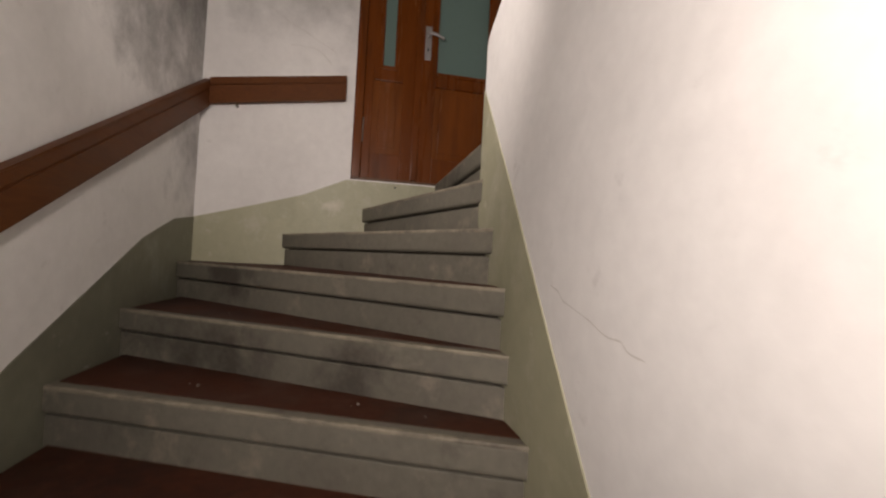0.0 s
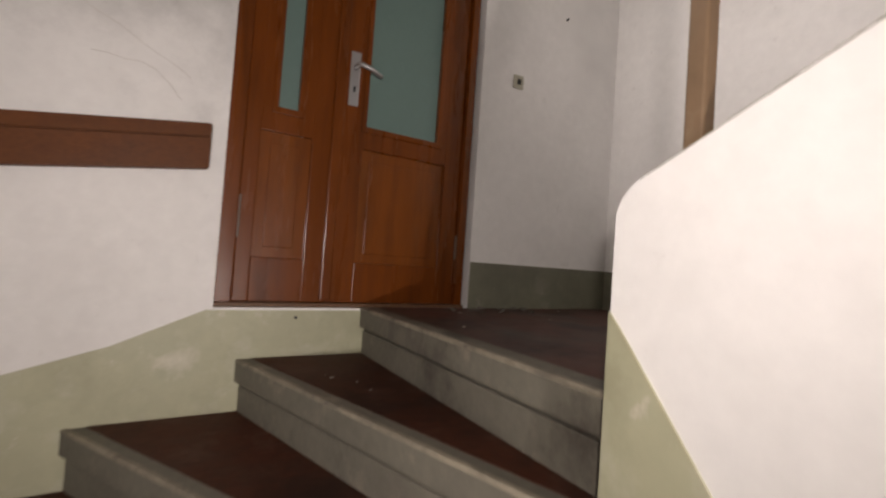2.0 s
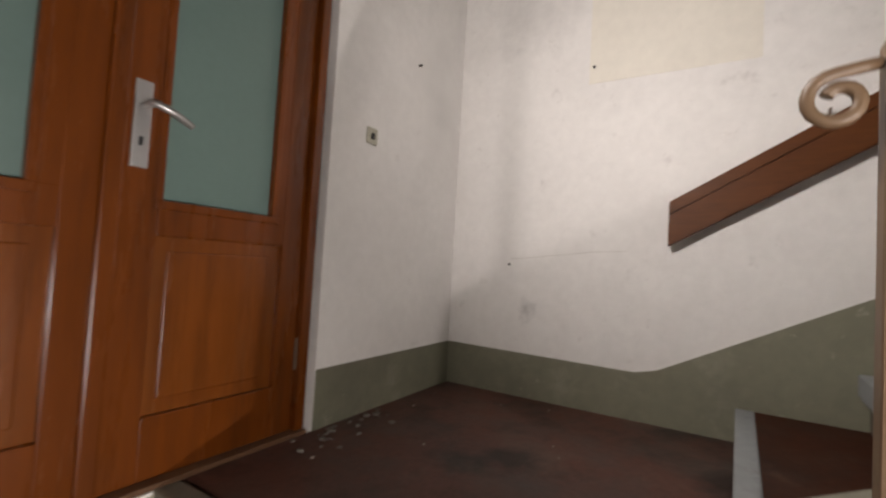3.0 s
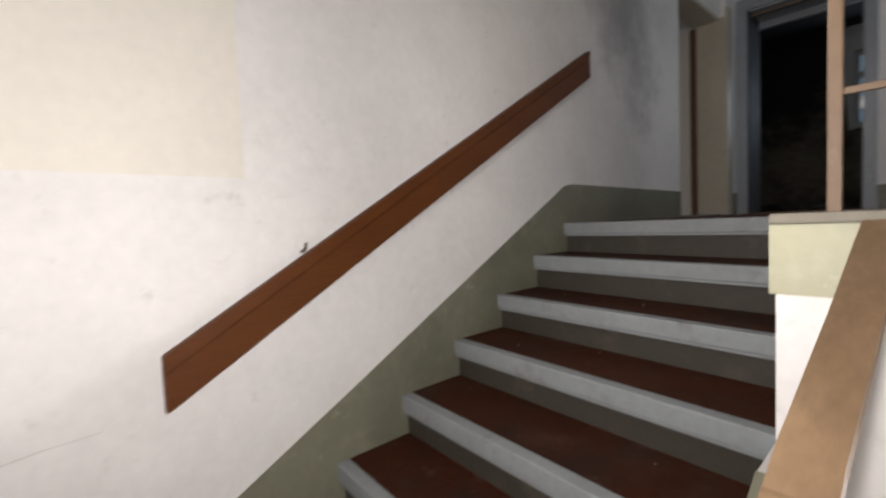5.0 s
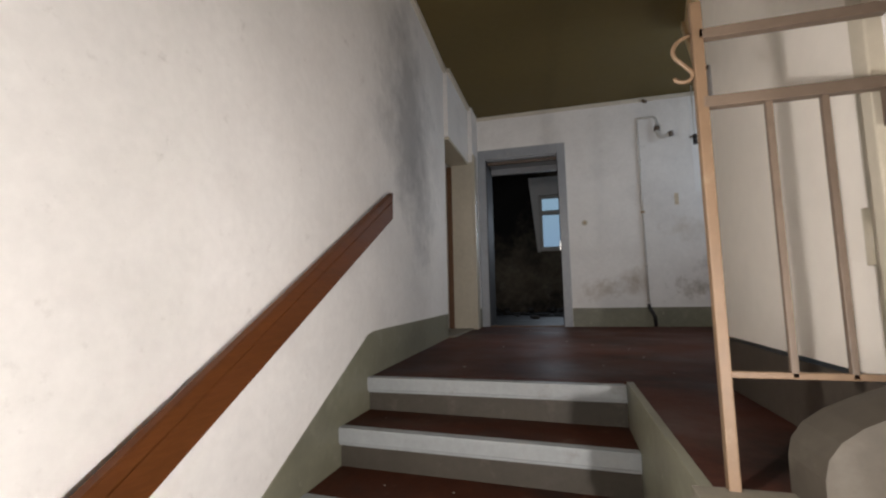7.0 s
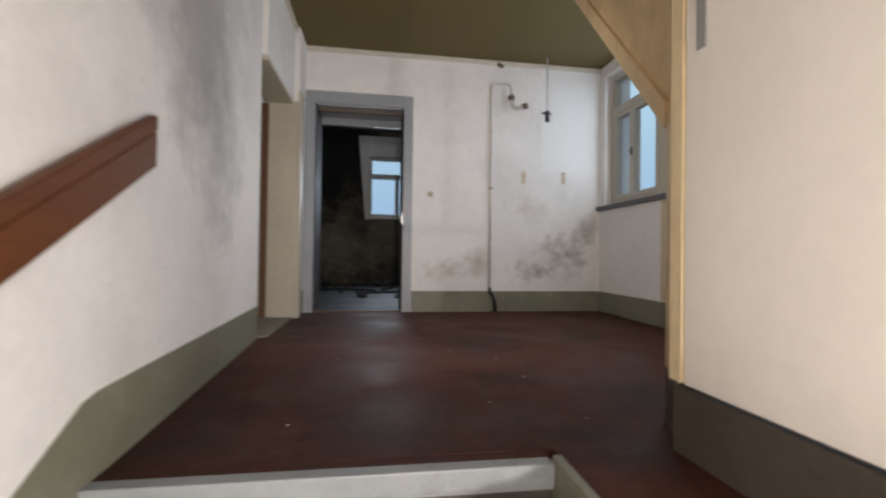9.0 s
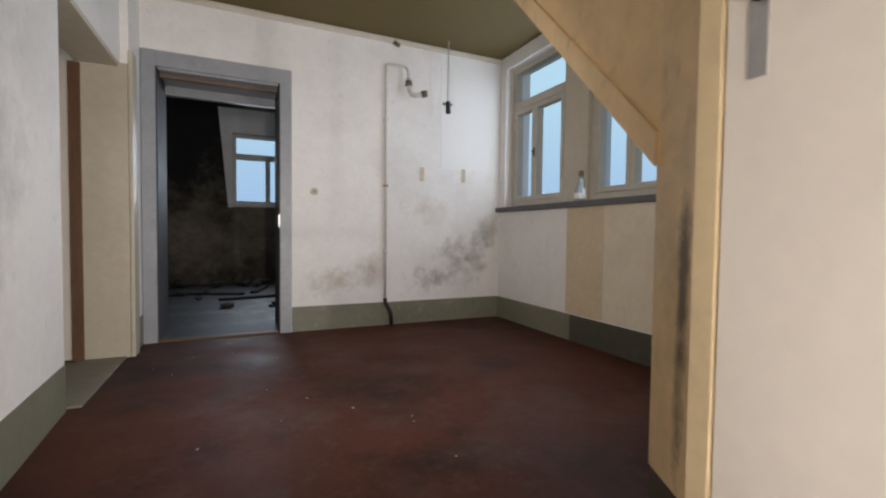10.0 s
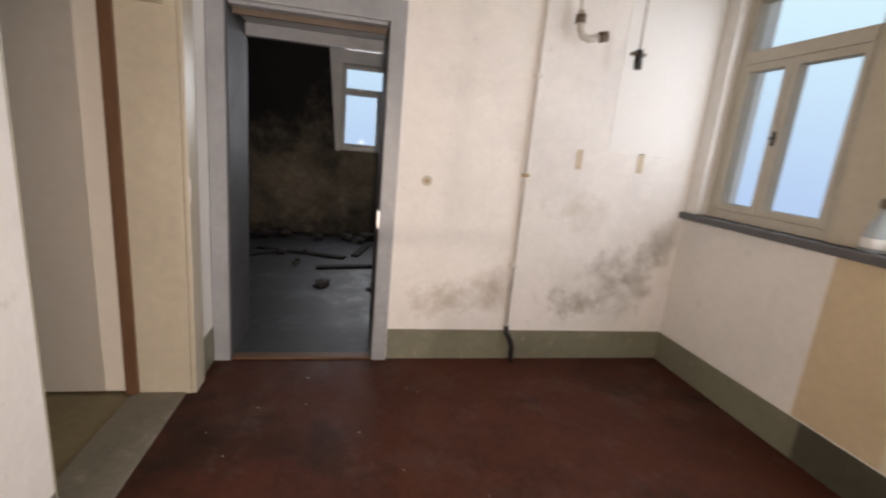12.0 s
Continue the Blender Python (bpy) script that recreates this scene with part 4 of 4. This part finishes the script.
    tube(bm, [(x1 + 0.016, mid, 2.925), (x1 + 0.04, mid, 2.925), (x1 + 0.045, mid + 0.05, 2.92)], 0.007, 8)
    part("latch", bm, BLACK_IRON, w, "black iron latch")
solid("window_sill", boxed((XW - 0.09, XW + 0.045, YF, WIN[1][1] + 0.03, WZ0 - 0.05, WZ0 + 0.0), bevel=0.008), SILL, "dark grey weathered window sill board", "window sill")

# ---- far doorway ----
case = thing("door_3", ((CX0 + CX1) / 2, YF, ZH), "grey painted open doorway casing", "doorway", kind="structure")
part("casing", boxed((CX0 - 0.095, CX0 + 0.004, YF + 0.0, YF + 0.03, ZH, 3.525), bevel=0.004), GREY_PAINT, case)
part("casing", boxed((CX1 - 0.004, CX1 + 0.095, YF + 0.0, YF + 0.03, ZH, 3.525), bevel=0.004), GREY_PAINT, case)
part("casing", boxed((CX0 + 0.004, CX1 - 0.004, YF + 0.0, YF + 0.03, 3.40, 3.525), bevel=0.004), GREY_PAINT, case)
part("lining", boxed((CX0, CX0 + 0.012, YF - 0.5, YF - 0.001, ZH, 3.40), bevel=0.003), BLACKISH, case, "blackish side lining")
part("lining", boxed((CX1 - 0.012, CX1, YF - 0.5, YF - 0.001, ZH, 3.40), bevel=0.003), BLACKISH, case, "blackish side lining")
part("lining", boxed((CX0 + 0.02, CX1 - 0.02, YF - 0.5, YF - 0.001, 3.38, 3.405), bevel=0.003), GREY_PAINT, case)
part("stop", boxed((CX0 + 0.02, CX1 - 0.02, YF - 0.12, YF - 0.08, 3.345, 3.38), bevel=0.003), DARK_METAL, case)
part("lintel", boxed((CX0 + 0.012, CX1 - 0.012, YF - 0.5, YF - 0.44, 3.30, 3.379), bevel=0.003), GREY_PAINT, case, "grey painted back lintel")
part("threshold", boxed((CX0 + 0.004, CX1 - 0.004, YF - 0.07, YF + 0.012, ZH - 0.05, ZH + 0.014), bevel=0.004), EDGE_WOOD, case, "worn wooden threshold")
part("sill_boards", boxed((CX0, CX1, YF - 0.52, YF - 0.07, ZH - 0.05, ZH + 0.002)), ROOM_FLOOR, case)
part("catch", boxed((CX0 + 0.004, CX0 + 0.02, YF - 0.03, YF + 0.036, 2.12, 2.24), bevel=0.002), STEEL, case, "bright steel strike plate")

# ---- side room behind the open door ----
side = thing("door_4", (0.1, DY1, ZH), "cream painted side doorway with white door standing open", "door", kind="structure")
part("lining", boxed((0.002, 0.30, DY1, DY1 + 0.03, ZH, DZ), bevel=0.003), CREAM, side)
part("lining", boxed((XE + 0.01, 0.30, DY0 - 0.03, DY0, ZH, DZ), bevel=0.003), CREAM, side)
part("lining", boxed((0.052, 0.30, DY1 + 0.03, DY0 - 0.03, DZ - 0.03, DZ), bevel=0.003), CREAM, side)
part("casing", boxed((-0.026, 0.0, DY1 - 0.125, DY1 + 0.028, ZH, DZ + 0.10), bevel=0.006), CREAM, side)
part("edge_strip", boxed((0.27, 0.335, DY1 + 0.031, DY1 + 0.05, ZH + 0.01, DZ - 0.04), bevel=0.003), EDGE_WOOD, side, "bare brown wood edge")
part("leaf", boxed((0.33, 1.2, DY1 - 0.03, DY1 + 0.012, ZH + 0.012, DZ - 0.04), bevel=0.003), WHITE_DOOR, side, "white painted open leaf")
part("threshold", boxed((0.03, 0.31, DY1 + 0.03, DY0 - 0.03, ZH - 0.05, ZH + 0.012), bevel=0.003), LEDGE, side)
part("catch", boxed((-0.032, -0.024, DY1 + 0.0, DY1 + 0.02, 2.28, 2.40), bevel=0.002), STEEL, side, "bright steel strike plate")
solid("floor_side_room", boxed((0.31, 3.0, -7.0, -3.6, 1.0, ZH)), mat("ochre_side_floor", (0.20, 0.16, 0.085), 0.5, 0.2, 20, 2), "dull ochre side room floor", "floor")
solid("wall_side_room", prisms(([(DY1 - 0.14, 1.0), (DY1 - 0.14, 4.0), (DY1 - 0.04, 4.0), (DY1 - 0.04, 1.0)], "x", 0.322, 3.1), ([(-3.6, 1.0), (-3.6, 4.0), (-3.5, 4.0), (-3.5, 1.0)], "x", 0.32, 3.1), ([(-7.1, 1.0), (-7.1, 4.0), (-3.5, 4.0), (-3.5, 1.0)], "x", 3.0, 3.1)), PLASTER, "plain white side room walls", "wall")
solid("ceiling_side_room", boxed((0.32, 3.1, -7.1, -3.5, 3.9, 4.0)), PLASTER, "white side room ceiling", "ceiling")

# ---- burnt room beyond the doorway ----
YB = -10.95
BX0, BX1, BZ0, BZ1 = -1.75, -0.60, 2.55, 3.78
solid("floor_back_room", boxed((-3.4, 2.2, YB - 0.3, YF - 0.5, 1.0, ZH)), ROOM_FLOOR, "wet dark grey boards strewn with soot", "floor")
solid("wall_back", prisms(
    ([(2.2, 1.0), (2.2, 4.5), (BX1, 4.5), (BX1, 1.0)], "y", YB, YB - 0.3),
    ([(BX0, 1.0), (BX0, 4.5), (-3.4, 4.5), (-3.4, 1.0)], "y", YB, YB - 0.3),
    ([(BX1, 1.0), (BX1, BZ0), (BX0, BZ0), (BX0, 1.0)], "y", YB, YB - 0.3),
    ([(BX1, BZ1), (BX1, 4.5), (BX0, 4.5), (BX0, BZ1)], "y", YB, YB - 0.3)), CHAR, "sooty burnt plaster wall", "wall")
solid("wall_back_east", boxed((2.2, 2.4, YB - 0.3, YF - 0.5, 1.0, 4.5)), CHAR, "sooty burnt side wall", "wall")
solid("wall_back_west", boxed((-3.6, -3.4, YB - 0.3, YF - 0.5, 1.0, 4.5)), CHAR, "sooty burnt side wall", "wall")
solid("ceiling_back_room", boxed((-3.6, 2.4, YB - 0.3, YF - 0.5, 4.3, 4.5)), SOOT_UNLIT, "blackened ceiling of the burnt room", "ceiling")
bw = thing("window_3", ((BX0 + BX1) / 2, YB, BZ0), "white window of the burnt room against pale sky", "window", kind="structure")
f = 0.06
part("reveal", prisms(([(BX1, BZ0 - 0.06), (BX1 + 0.07, BZ0 - 0.06), (BX1 + 0.22, BZ1 + 0.42), (BX0, BZ1 + 0.42), (BX0, BZ1), (BX1, BZ1)], "y", YB, YB + 0.014)), PLASTER, bw)
part("window_frame", boxed((BX0, BX0 + f, YB - 0.14, YB - 0.06, BZ0, BZ1), (BX1 - f, BX1, YB - 0.14, YB - 0.06, BZ0, BZ1), (BX0 + f, BX1 - f, YB - 0.14, YB - 0.06, BZ0, BZ0 + f), (BX0 + f, BX1 - f, YB - 0.14, YB - 0.06, BZ1 - f, BZ1), (BX0 + f, BX1 - f, YB - 0.14, YB - 0.06, 3.34, 3.44), ((BX0 + BX1) / 2 - 0.04, (BX0 + BX1) / 2 + 0.04, YB - 0.14, YB - 0.06, BZ0 + f, 3.34), bevel=0.004), PIPE, bw)
g = part("pane", boxed((BX0 + f - 0.005, BX1 - f + 0.005, YB - 0.10, YB - 0.096, BZ0 + f - 0.005, BZ1 - f + 0.005)), GLASS, bw)
g.visible_shadow = False
part("sill", boxed((BX0 - 0.05, BX1 + 0.05, YB - 0.06, YB + 0.05, BZ0 - 0.045, BZ0), bevel=0.005), PIPE, bw)

# ---- gas pipes on the far wall ----
gp = thing("gas_pipe", (-2.03, YF + 0.03, ZH), "white painted gas pipe with bent end, standing on the wall", "pipe")
bm = bmesh.new()
tube(bm, [(-2.03, YF + 0.02, 1.42), (-2.03, YF + 0.02, 3.70), (-2.035, YF + 0.02, 3.72), (-2.05, YF + 0.025, 3.73), (-2.19, YF + 0.05, 3.73), (-2.22, YF + 0.06, 3.715), (-2.235, YF + 0.07, 3.69), (-2.24, YF + 0.08, 3.60)], 0.0135, 10)
part("riser_pipe", bm, PIPE, gp)
bm = bmesh.new()
tube(bm, [(-2.24, YF + 0.08, 3.61), (-2.245, YF + 0.085, 3.50), (-2.26, YF + 0.10, 3.455), (-2.29, YF + 0.12, 3.44), (-2.36, YF + 0.15, 3.45)], 0.023, 12)
part("elbow", bm, PIPE, gp)
bm = bmesh.new()
tube(bm, [(-2.35, YF + 0.15, 3.45), (-2.40, YF + 0.16, 3.462)], 0.032, 12)
part("fitting", bm, DARK_METAL, gp)
bm = bmesh.new()
tube(bm, [(-2.24, YF + 0.08, 3.585), (-2.24, YF + 0.08, 3.535)], 0.034, 12)
part("fitting", bm, DARK_METAL, gp)
bm = bmesh.new()
tube(bm, [(-2.03, YF + 0.022, 1.43), (-2.035, YF + 0.03, 1.38), (-2.06, YF + 0.04, 1.34), (-2.085, YF + 0.045, 1.28), (-2.09, YF + 0.05, ZH + 0.004)], 0.02, 10)
part("bent_foot", bm, BLACK_IRON, gp, "dark bent pipe foot")
for z in (1.9, 2.55, 3.2):
    part("clip", boxed((-2.052, -2.008, YF + 0.0005, YF + 0.037, z - 0.012, z + 0.012), bevel=0.003), OLD_GLUE if z == 2.55 else PIPE, gp)
vp = thing("gas_valve", (-2.62, YF + 0.2, 3.98), "hanging gas pipe with black valve below the ceiling", "pipe")
bm = bmesh.new()
tube(bm, [(-2.615, YF + 0.20, 3.995), (-2.615, YF + 0.20, 3.38)], 0.009, 8)
part("drop_pipe", bm, PIPE, vp)
bm = bmesh.new()
tube(bm, [(-2.615, YF + 0.20, 3.40), (-2.615, YF + 0.20, 3.37), (-2.615, YF + 0.205, 3.33), (-2.615, YF + 0.21, 3.285)], 0.024, 10)
part("valve", bm, BLACK_IRON, vp, "black valve")
bm = bmesh.new()
tube(bm, [(-2.56, YF + 0.20, 3.375), (-2.66, YF + 0.20, 3.375)], 0.012, 8)
part("tap", bm, DARK_METAL, vp)
bm = bmesh.new()
tube(bm, [(-2.10, YF + 0.03, 3.96), (-2.16, YF + 0.03, 3.93)], 0.02, 8)
tagged(mesh_object("hook", bm, DARK_METAL), "small dark iron hook at the ceiling moulding", "hook")
sw2 = thing("wall_button", (-1.347, YF, 2.46), "small round cream bell button on the wall", "light switch")
bm = bmesh.new()
tube(bm, [(-1.347, YF + 0.0005, 2.46), (-1.347, YF + 0.010, 2.46)], 0.035, 16)
part("base", bm, CREAM, sw2)
bm = bmesh.new()
tube(bm, [(-1.347, YF + 0.010, 2.46), (-1.347, YF + 0.018, 2.46)], 0.014, 12)
part("button", bm, OLD_GLUE, sw2)
for x, z in ((-2.42, 2.69), (-2.90, 2.70)):
    tagged(mesh_object("glue_mark", boxed((x - 0.022, x + 0.022, YF + 0.0, YF + 0.003, z - 0.07, z + 0.07)), FADED_GLUE), "faded brown strip of old glue on the plaster", "glue mark", "glue marks", "structure")

# ---- ground far below the windows ----
HAZE = bpy.data.materials.new("pale_blue_haze")
HAZE.use_nodes = True
hz = HAZE.node_tree.nodes["Principled BSDF"]
hz.inputs["Base Color"].default_value = (0.0, 0.0, 0.0, 1)
hn, hl = HAZE.node_tree.nodes, HAZE.node_tree.links
hgeo, hsep, hramp = hn.new("ShaderNodeNewGeometry"), hn.new("ShaderNodeSeparateXYZ"), hn.new("ShaderNodeMapRange")
hmix = hn.new("ShaderNodeMix")
hmix.data_type = "RGBA"
hl.new(hgeo.outputs["Position"], hsep.inputs[0])
hl.new(hsep.outputs["Z"], hramp.inputs["Value"])
hramp.inputs["From Min"].default_value, hramp.inputs["From Max"].default_value = 0.0, 22.0
hl.new(hramp.outputs[0], hmix.inputs["Factor"])
hmix.inputs[6].default_value, hmix.inputs[7].default_value = (0.40, 0.60, 0.90, 1), (0.56, 0.84, 1.0, 1)
hl.new(hmix.outputs[2], hz.inputs["Emission Color"])
hz.inputs["Emission Strength"].default_value = 0.31
bm = bmesh.new()
ring = [(70 * math.cos(k * math.pi / 24), 70 * math.sin(k * math.pi / 24)) for k in range(48)]
for k in range(48):
    (xa, ya), (xb, yb) = ring[k], ring[(k + 1) % 48]
    bm.faces.new([bm.verts.new(v) for v in ((xa, ya, -6), (xb, yb, -6), (xb, yb, 45), (xa, ya, 45))])
solid("backdrop", bm, HAZE, "plain pale blue haze in the distance", "sky")
solid("ground", boxed((-600, 600, -600, 600, -6.2, -6.0)), EARTH, "grey green ground far below", "ground")

# ---- small things ----
random.seed(7)


def shard(size, flat=0.4):
    """A broken lump with an uneven outline."""
    bm = bmesh.new()
    bmesh.ops.create_icosphere(bm, subdivisions=1, radius=size)
    for v in bm.verts:
        v.co *= random.uniform(0.55, 1.15)
        v.co.z *= flat
    lowest = min(v.co.z for v in bm.verts)
    bmesh.ops.translate(bm, vec=(0, 0, -lowest), verts=bm.verts)
    return bm


def shards(name, count, spot, sizes, material, label, category, group, flat=0.4):
    """Single broken pieces lying about; five shapes are shared among them."""
    shapes = []
    for k in range(5):
        me = bpy.data.meshes.new(name)
        b = shard(1.0, flat)
        b.to_mesh(me)
        b.free()
        me.materials.append(material)
        shapes.append(me)
    for k in range(count):
        x, y, z = spot()
        ob = new(name, shapes[k % 5])
        r = random.uniform(*sizes)
        ob.matrix_world = Matrix.LocRotScale((x, y, z - 0.001), Euler((0, 0, random.uniform(0, 6.28))), (r, r * random.uniform(0.6, 1.2), r))
        tagged(ob, label, category, group)


def on_winder():
    z, c, w = WIND[random.randint(0, 4)]
    f = random.uniform(0.1, 0.75)
    a = front_line(c, w, random.uniform(0.10, 0.16))
    return (a[0][0] + (a[1][0] - a[0][0]) * f, a[0][1] + (a[1][1] - a[0][1]) * f, z + 0.002)


def on_upper():
    i = random.randint(0, 5)
    return (random.uniform(-1.15, -0.1), NZ[i][0] - random.uniform(0.08, 0.26), NZ[i][1] - 0.002)


shards("plaster_chip", 16, on_winder, (0.003, 0.007), CHIP, "small pale plaster chip lying on the stairs", "debris", "plaster chips")
shards("plaster_chip", 14, on_upper, (0.003, 0.006), CHIP, "small pale plaster chip lying on the stairs", "debris", "plaster chips")
shards("plaster_chip", 9, lambda: (random.uniform(-1.2, -0.1), random.uniform(-0.9, -0.05), 0.0), (0.003, 0.008), CHIP, "small pale plaster chip lying on the landing", "debris", "plaster chips")
shards("plaster_chip", 26, lambda: (random.uniform(-0.98, -0.55), -0.02 - abs(random.gauss(0, 0.09)), 0.0), (0.006, 0.018), GRIT, "crumbled grey plaster by the door", "debris", "plaster chips")
shards("plaster_chip", 12, lambda: (random.uniform(-1.75, -1.3), random.uniform(0.004, 0.018), 0.0), (0.005, 0.010), GRIT, "crumbled grey plaster on the door sill", "debris", "plaster chips")
shards("plaster_chip", 22, lambda: (random.uniform(-1.6, -0.15), random.uniform(-6.4, -3.2), ZH), (0.004, 0.010), CHIP, "small pale plaster chip lying on the hall floor", "debris", "plaster chips")
shards("rubble_lump", 26, lambda: (random.uniform(-2.2, 1.6), -10.9 + abs(random.gauss(0, 0.35)), ZH), (0.05, 0.15), RUBBLE, "broken sooty plaster lump on the burnt floor", "rubble", "rubble heap", 0.6)
shards("rubble_lump", 10, lambda: (random.uniform(-1.4, 0.8), random.uniform(-9.9, -8.0), ZH), (0.03, 0.10), RUBBLE, "broken sooty plaster lump on the burnt floor", "rubble", "rubble heap", 0.5)
for x, y, turn, length in ((-0.9, -9.0, 12, 0.9), (-0.2, -9.6, 160, 1.2), (-1.0, -9.9, 75, 0.8), (0.5, -9.3, 40, 1.0)):
    bm = boxed((-length / 2, length / 2, -0.05, 0.05, 0.0, 0.03), bevel=0.004)
    ob = mesh_object("charred_plank", bm, SOOT_UNLIT)
    ob.matrix_world = pose(x, y, ZH, 0, 0, turn)
    tagged(ob, "charred black plank lying on the burnt floor", "plank", "charred planks")


def nail(at, out):
    bm = bmesh.new()
    a, o = Vector(at), Vector(out)
    tube(bm, [a - o * 0.002, a + o * 0.012], 0.005, 8)
    tagged(mesh_object("nail", bm, BLACK_IRON), "rusty dark nail in the plaster", "nail", "nails")


for at, out in (((-0.376, 0, 1.398), (0, -1, 0)), ((0, -0.64, 1.43), (-1, 0, 0)), ((0, -0.30, 0.58), (-1, 0, 0)), ((-1.55, -0.004, -0.035), (0, -1, 0))):
    nail(at, out)


def bracket(at, out):
    """The iron that holds a plank off the wall."""
    t = tagged(mesh_object("rail_bracket", bmesh.new(), DARK_METAL), "small dark iron bracket holding the plank", "bracket", "rail brackets")
    bm = bmesh.new()
    a, o = Vector(at), Vector(out)
    tube(bm, [a, a + o * 0.02, a + o * 0.034 + Vector((0, 0, 0.012))], 0.006, 8)
    tube(bm, [a + o * 0.036 + Vector((0, 0, 0.012)), a + o * 0.040 + Vector((0, 0, 0.03))], 0.005, 8)
    bm.to_mesh(t.data)
    bm.free()


for y in (-1.40,):
    bracket((0.0, y, 0.839 + (-0.945 - y) * 0.5832 + 0.004), (-1, 0, 0))
bracket((-2.40, 0.0, 0.325), (0, -1, 0))

# a bottle left on the sill
FLASK = bpy.data.materials.new("clear_bluish_plastic")
FLASK.use_nodes = True
fb = FLASK.node_tree.nodes["Principled BSDF"]
fb.inputs["Base Color"].default_value = (0.66, 0.76, 0.82, 1)
fb.inputs["Transmission Weight"].default_value, fb.inputs["Roughness"].default_value = 0.55, 0.18
bt = thing("bottle", (-3.395, -5.385, WZ0), "squat clear bluish plastic bottle with dark cap on the sill", "bottle")


def turned(profile, x, y, z, sides=18):
    """A round body from (radius, height) pairs, shut at both ends."""
    bm = bmesh.new()
    rings = [[bm.verts.new((x + r * math.cos(k * 2 * math.pi / sides), y + r * math.sin(k * 2 * math.pi / sides), z + h)) for k in range(sides)] for r, h in profile]
    for a, b in zip(rings, rings[1:]):
        for k in range(sides):
            bm.faces.new((a[k], a[(k + 1) % sides], b[(k + 1) % sides], b[k])).smooth = True
    bm.faces.new(rings[0][::-1])
    bm.faces.new(rings[-1])
    return bm


part("body", turned([(0.050, 0.0), (0.056, 0.008), (0.056, 0.075), (0.050, 0.11), (0.030, 0.165), (0.019, 0.19), (0.018, 0.215)], -3.395, -5.385, WZ0), FLASK, bt)
part("cap", turned([(0.022, 0.2151), (0.024, 0.218), (0.024, 0.258), (0.020, 0.264)], -3.395, -5.385, WZ0), DARK_METAL, bt, "dark grey cap")
part("label_band", turned([(0.0562, 0.022), (0.0572, 0.024), (0.0572, 0.068), (0.0562, 0.07)], -3.395, -5.385, WZ0), WHITE_PLASTIC, bt, "plain white label band")
shards("sill_crumb", 14, lambda: (random.uniform(-3.42, -3.33), random.uniform(-6.5, -4.45), WZ0), (0.006, 0.016), GRIT, "crumbled grey mortar on the window sill", "debris", "sill crumbs")


def crack(points, axis):
    """A hairline crack in the plaster, drawn as a thin groove-dark sliver."""
    bm = bmesh.new()
    side = Vector((0, 0, 1))
    pts = []
    for a, b in zip(points, points[1:]):
        for k in range(4):
            pts.append(Vector(a).lerp(Vector(b), k / 4) + Vector((0, random.uniform(-0.006, 0.006) if axis == "x" else 0, random.uniform(-0.006, 0.006))))
    pts.append(Vector(points[-1]))
    up = [bm.verts.new(p + side * random.uniform(0.0006, 0.0016)) for p in pts]
    dn = [bm.verts.new(p - side * random.uniform(0.0006, 0.0016)) for p in pts]
    for k in range(len(pts) - 1):
        bm.faces.new((up[k], up[k + 1], dn[k + 1], dn[k]))
    solid("plaster_crack", bm, CRACK, "hairline crack running across the plaster", "crack")


CRACK = mat("crack_shadow", (0.58, 0.55, 0.51), 0.95, 0.2, 40, 9)
crack([(XP - 0.0015, -1.66, -0.479), (XP - 0.0015, -1.79, -0.515), (XP - 0.0015, -1.88, -0.543), (XP - 0.0015, -1.96, -0.56)], "x")
crack([(-2.27, -0.0015, 0.885), (-2.03, -0.0015, 0.748), (-1.91, -0.0015, 0.683)], "y")
crack([(-2.15, -0.0015, 0.70), (-2.0, -0.0015, 0.69), (-1.93, -0.0015, 0.61)], "y")
crack([(-0.0015, -0.30, 0.60), (-0.0015, -0.55, 0.63), (-0.0015, -0.80, 0.655)], "x")
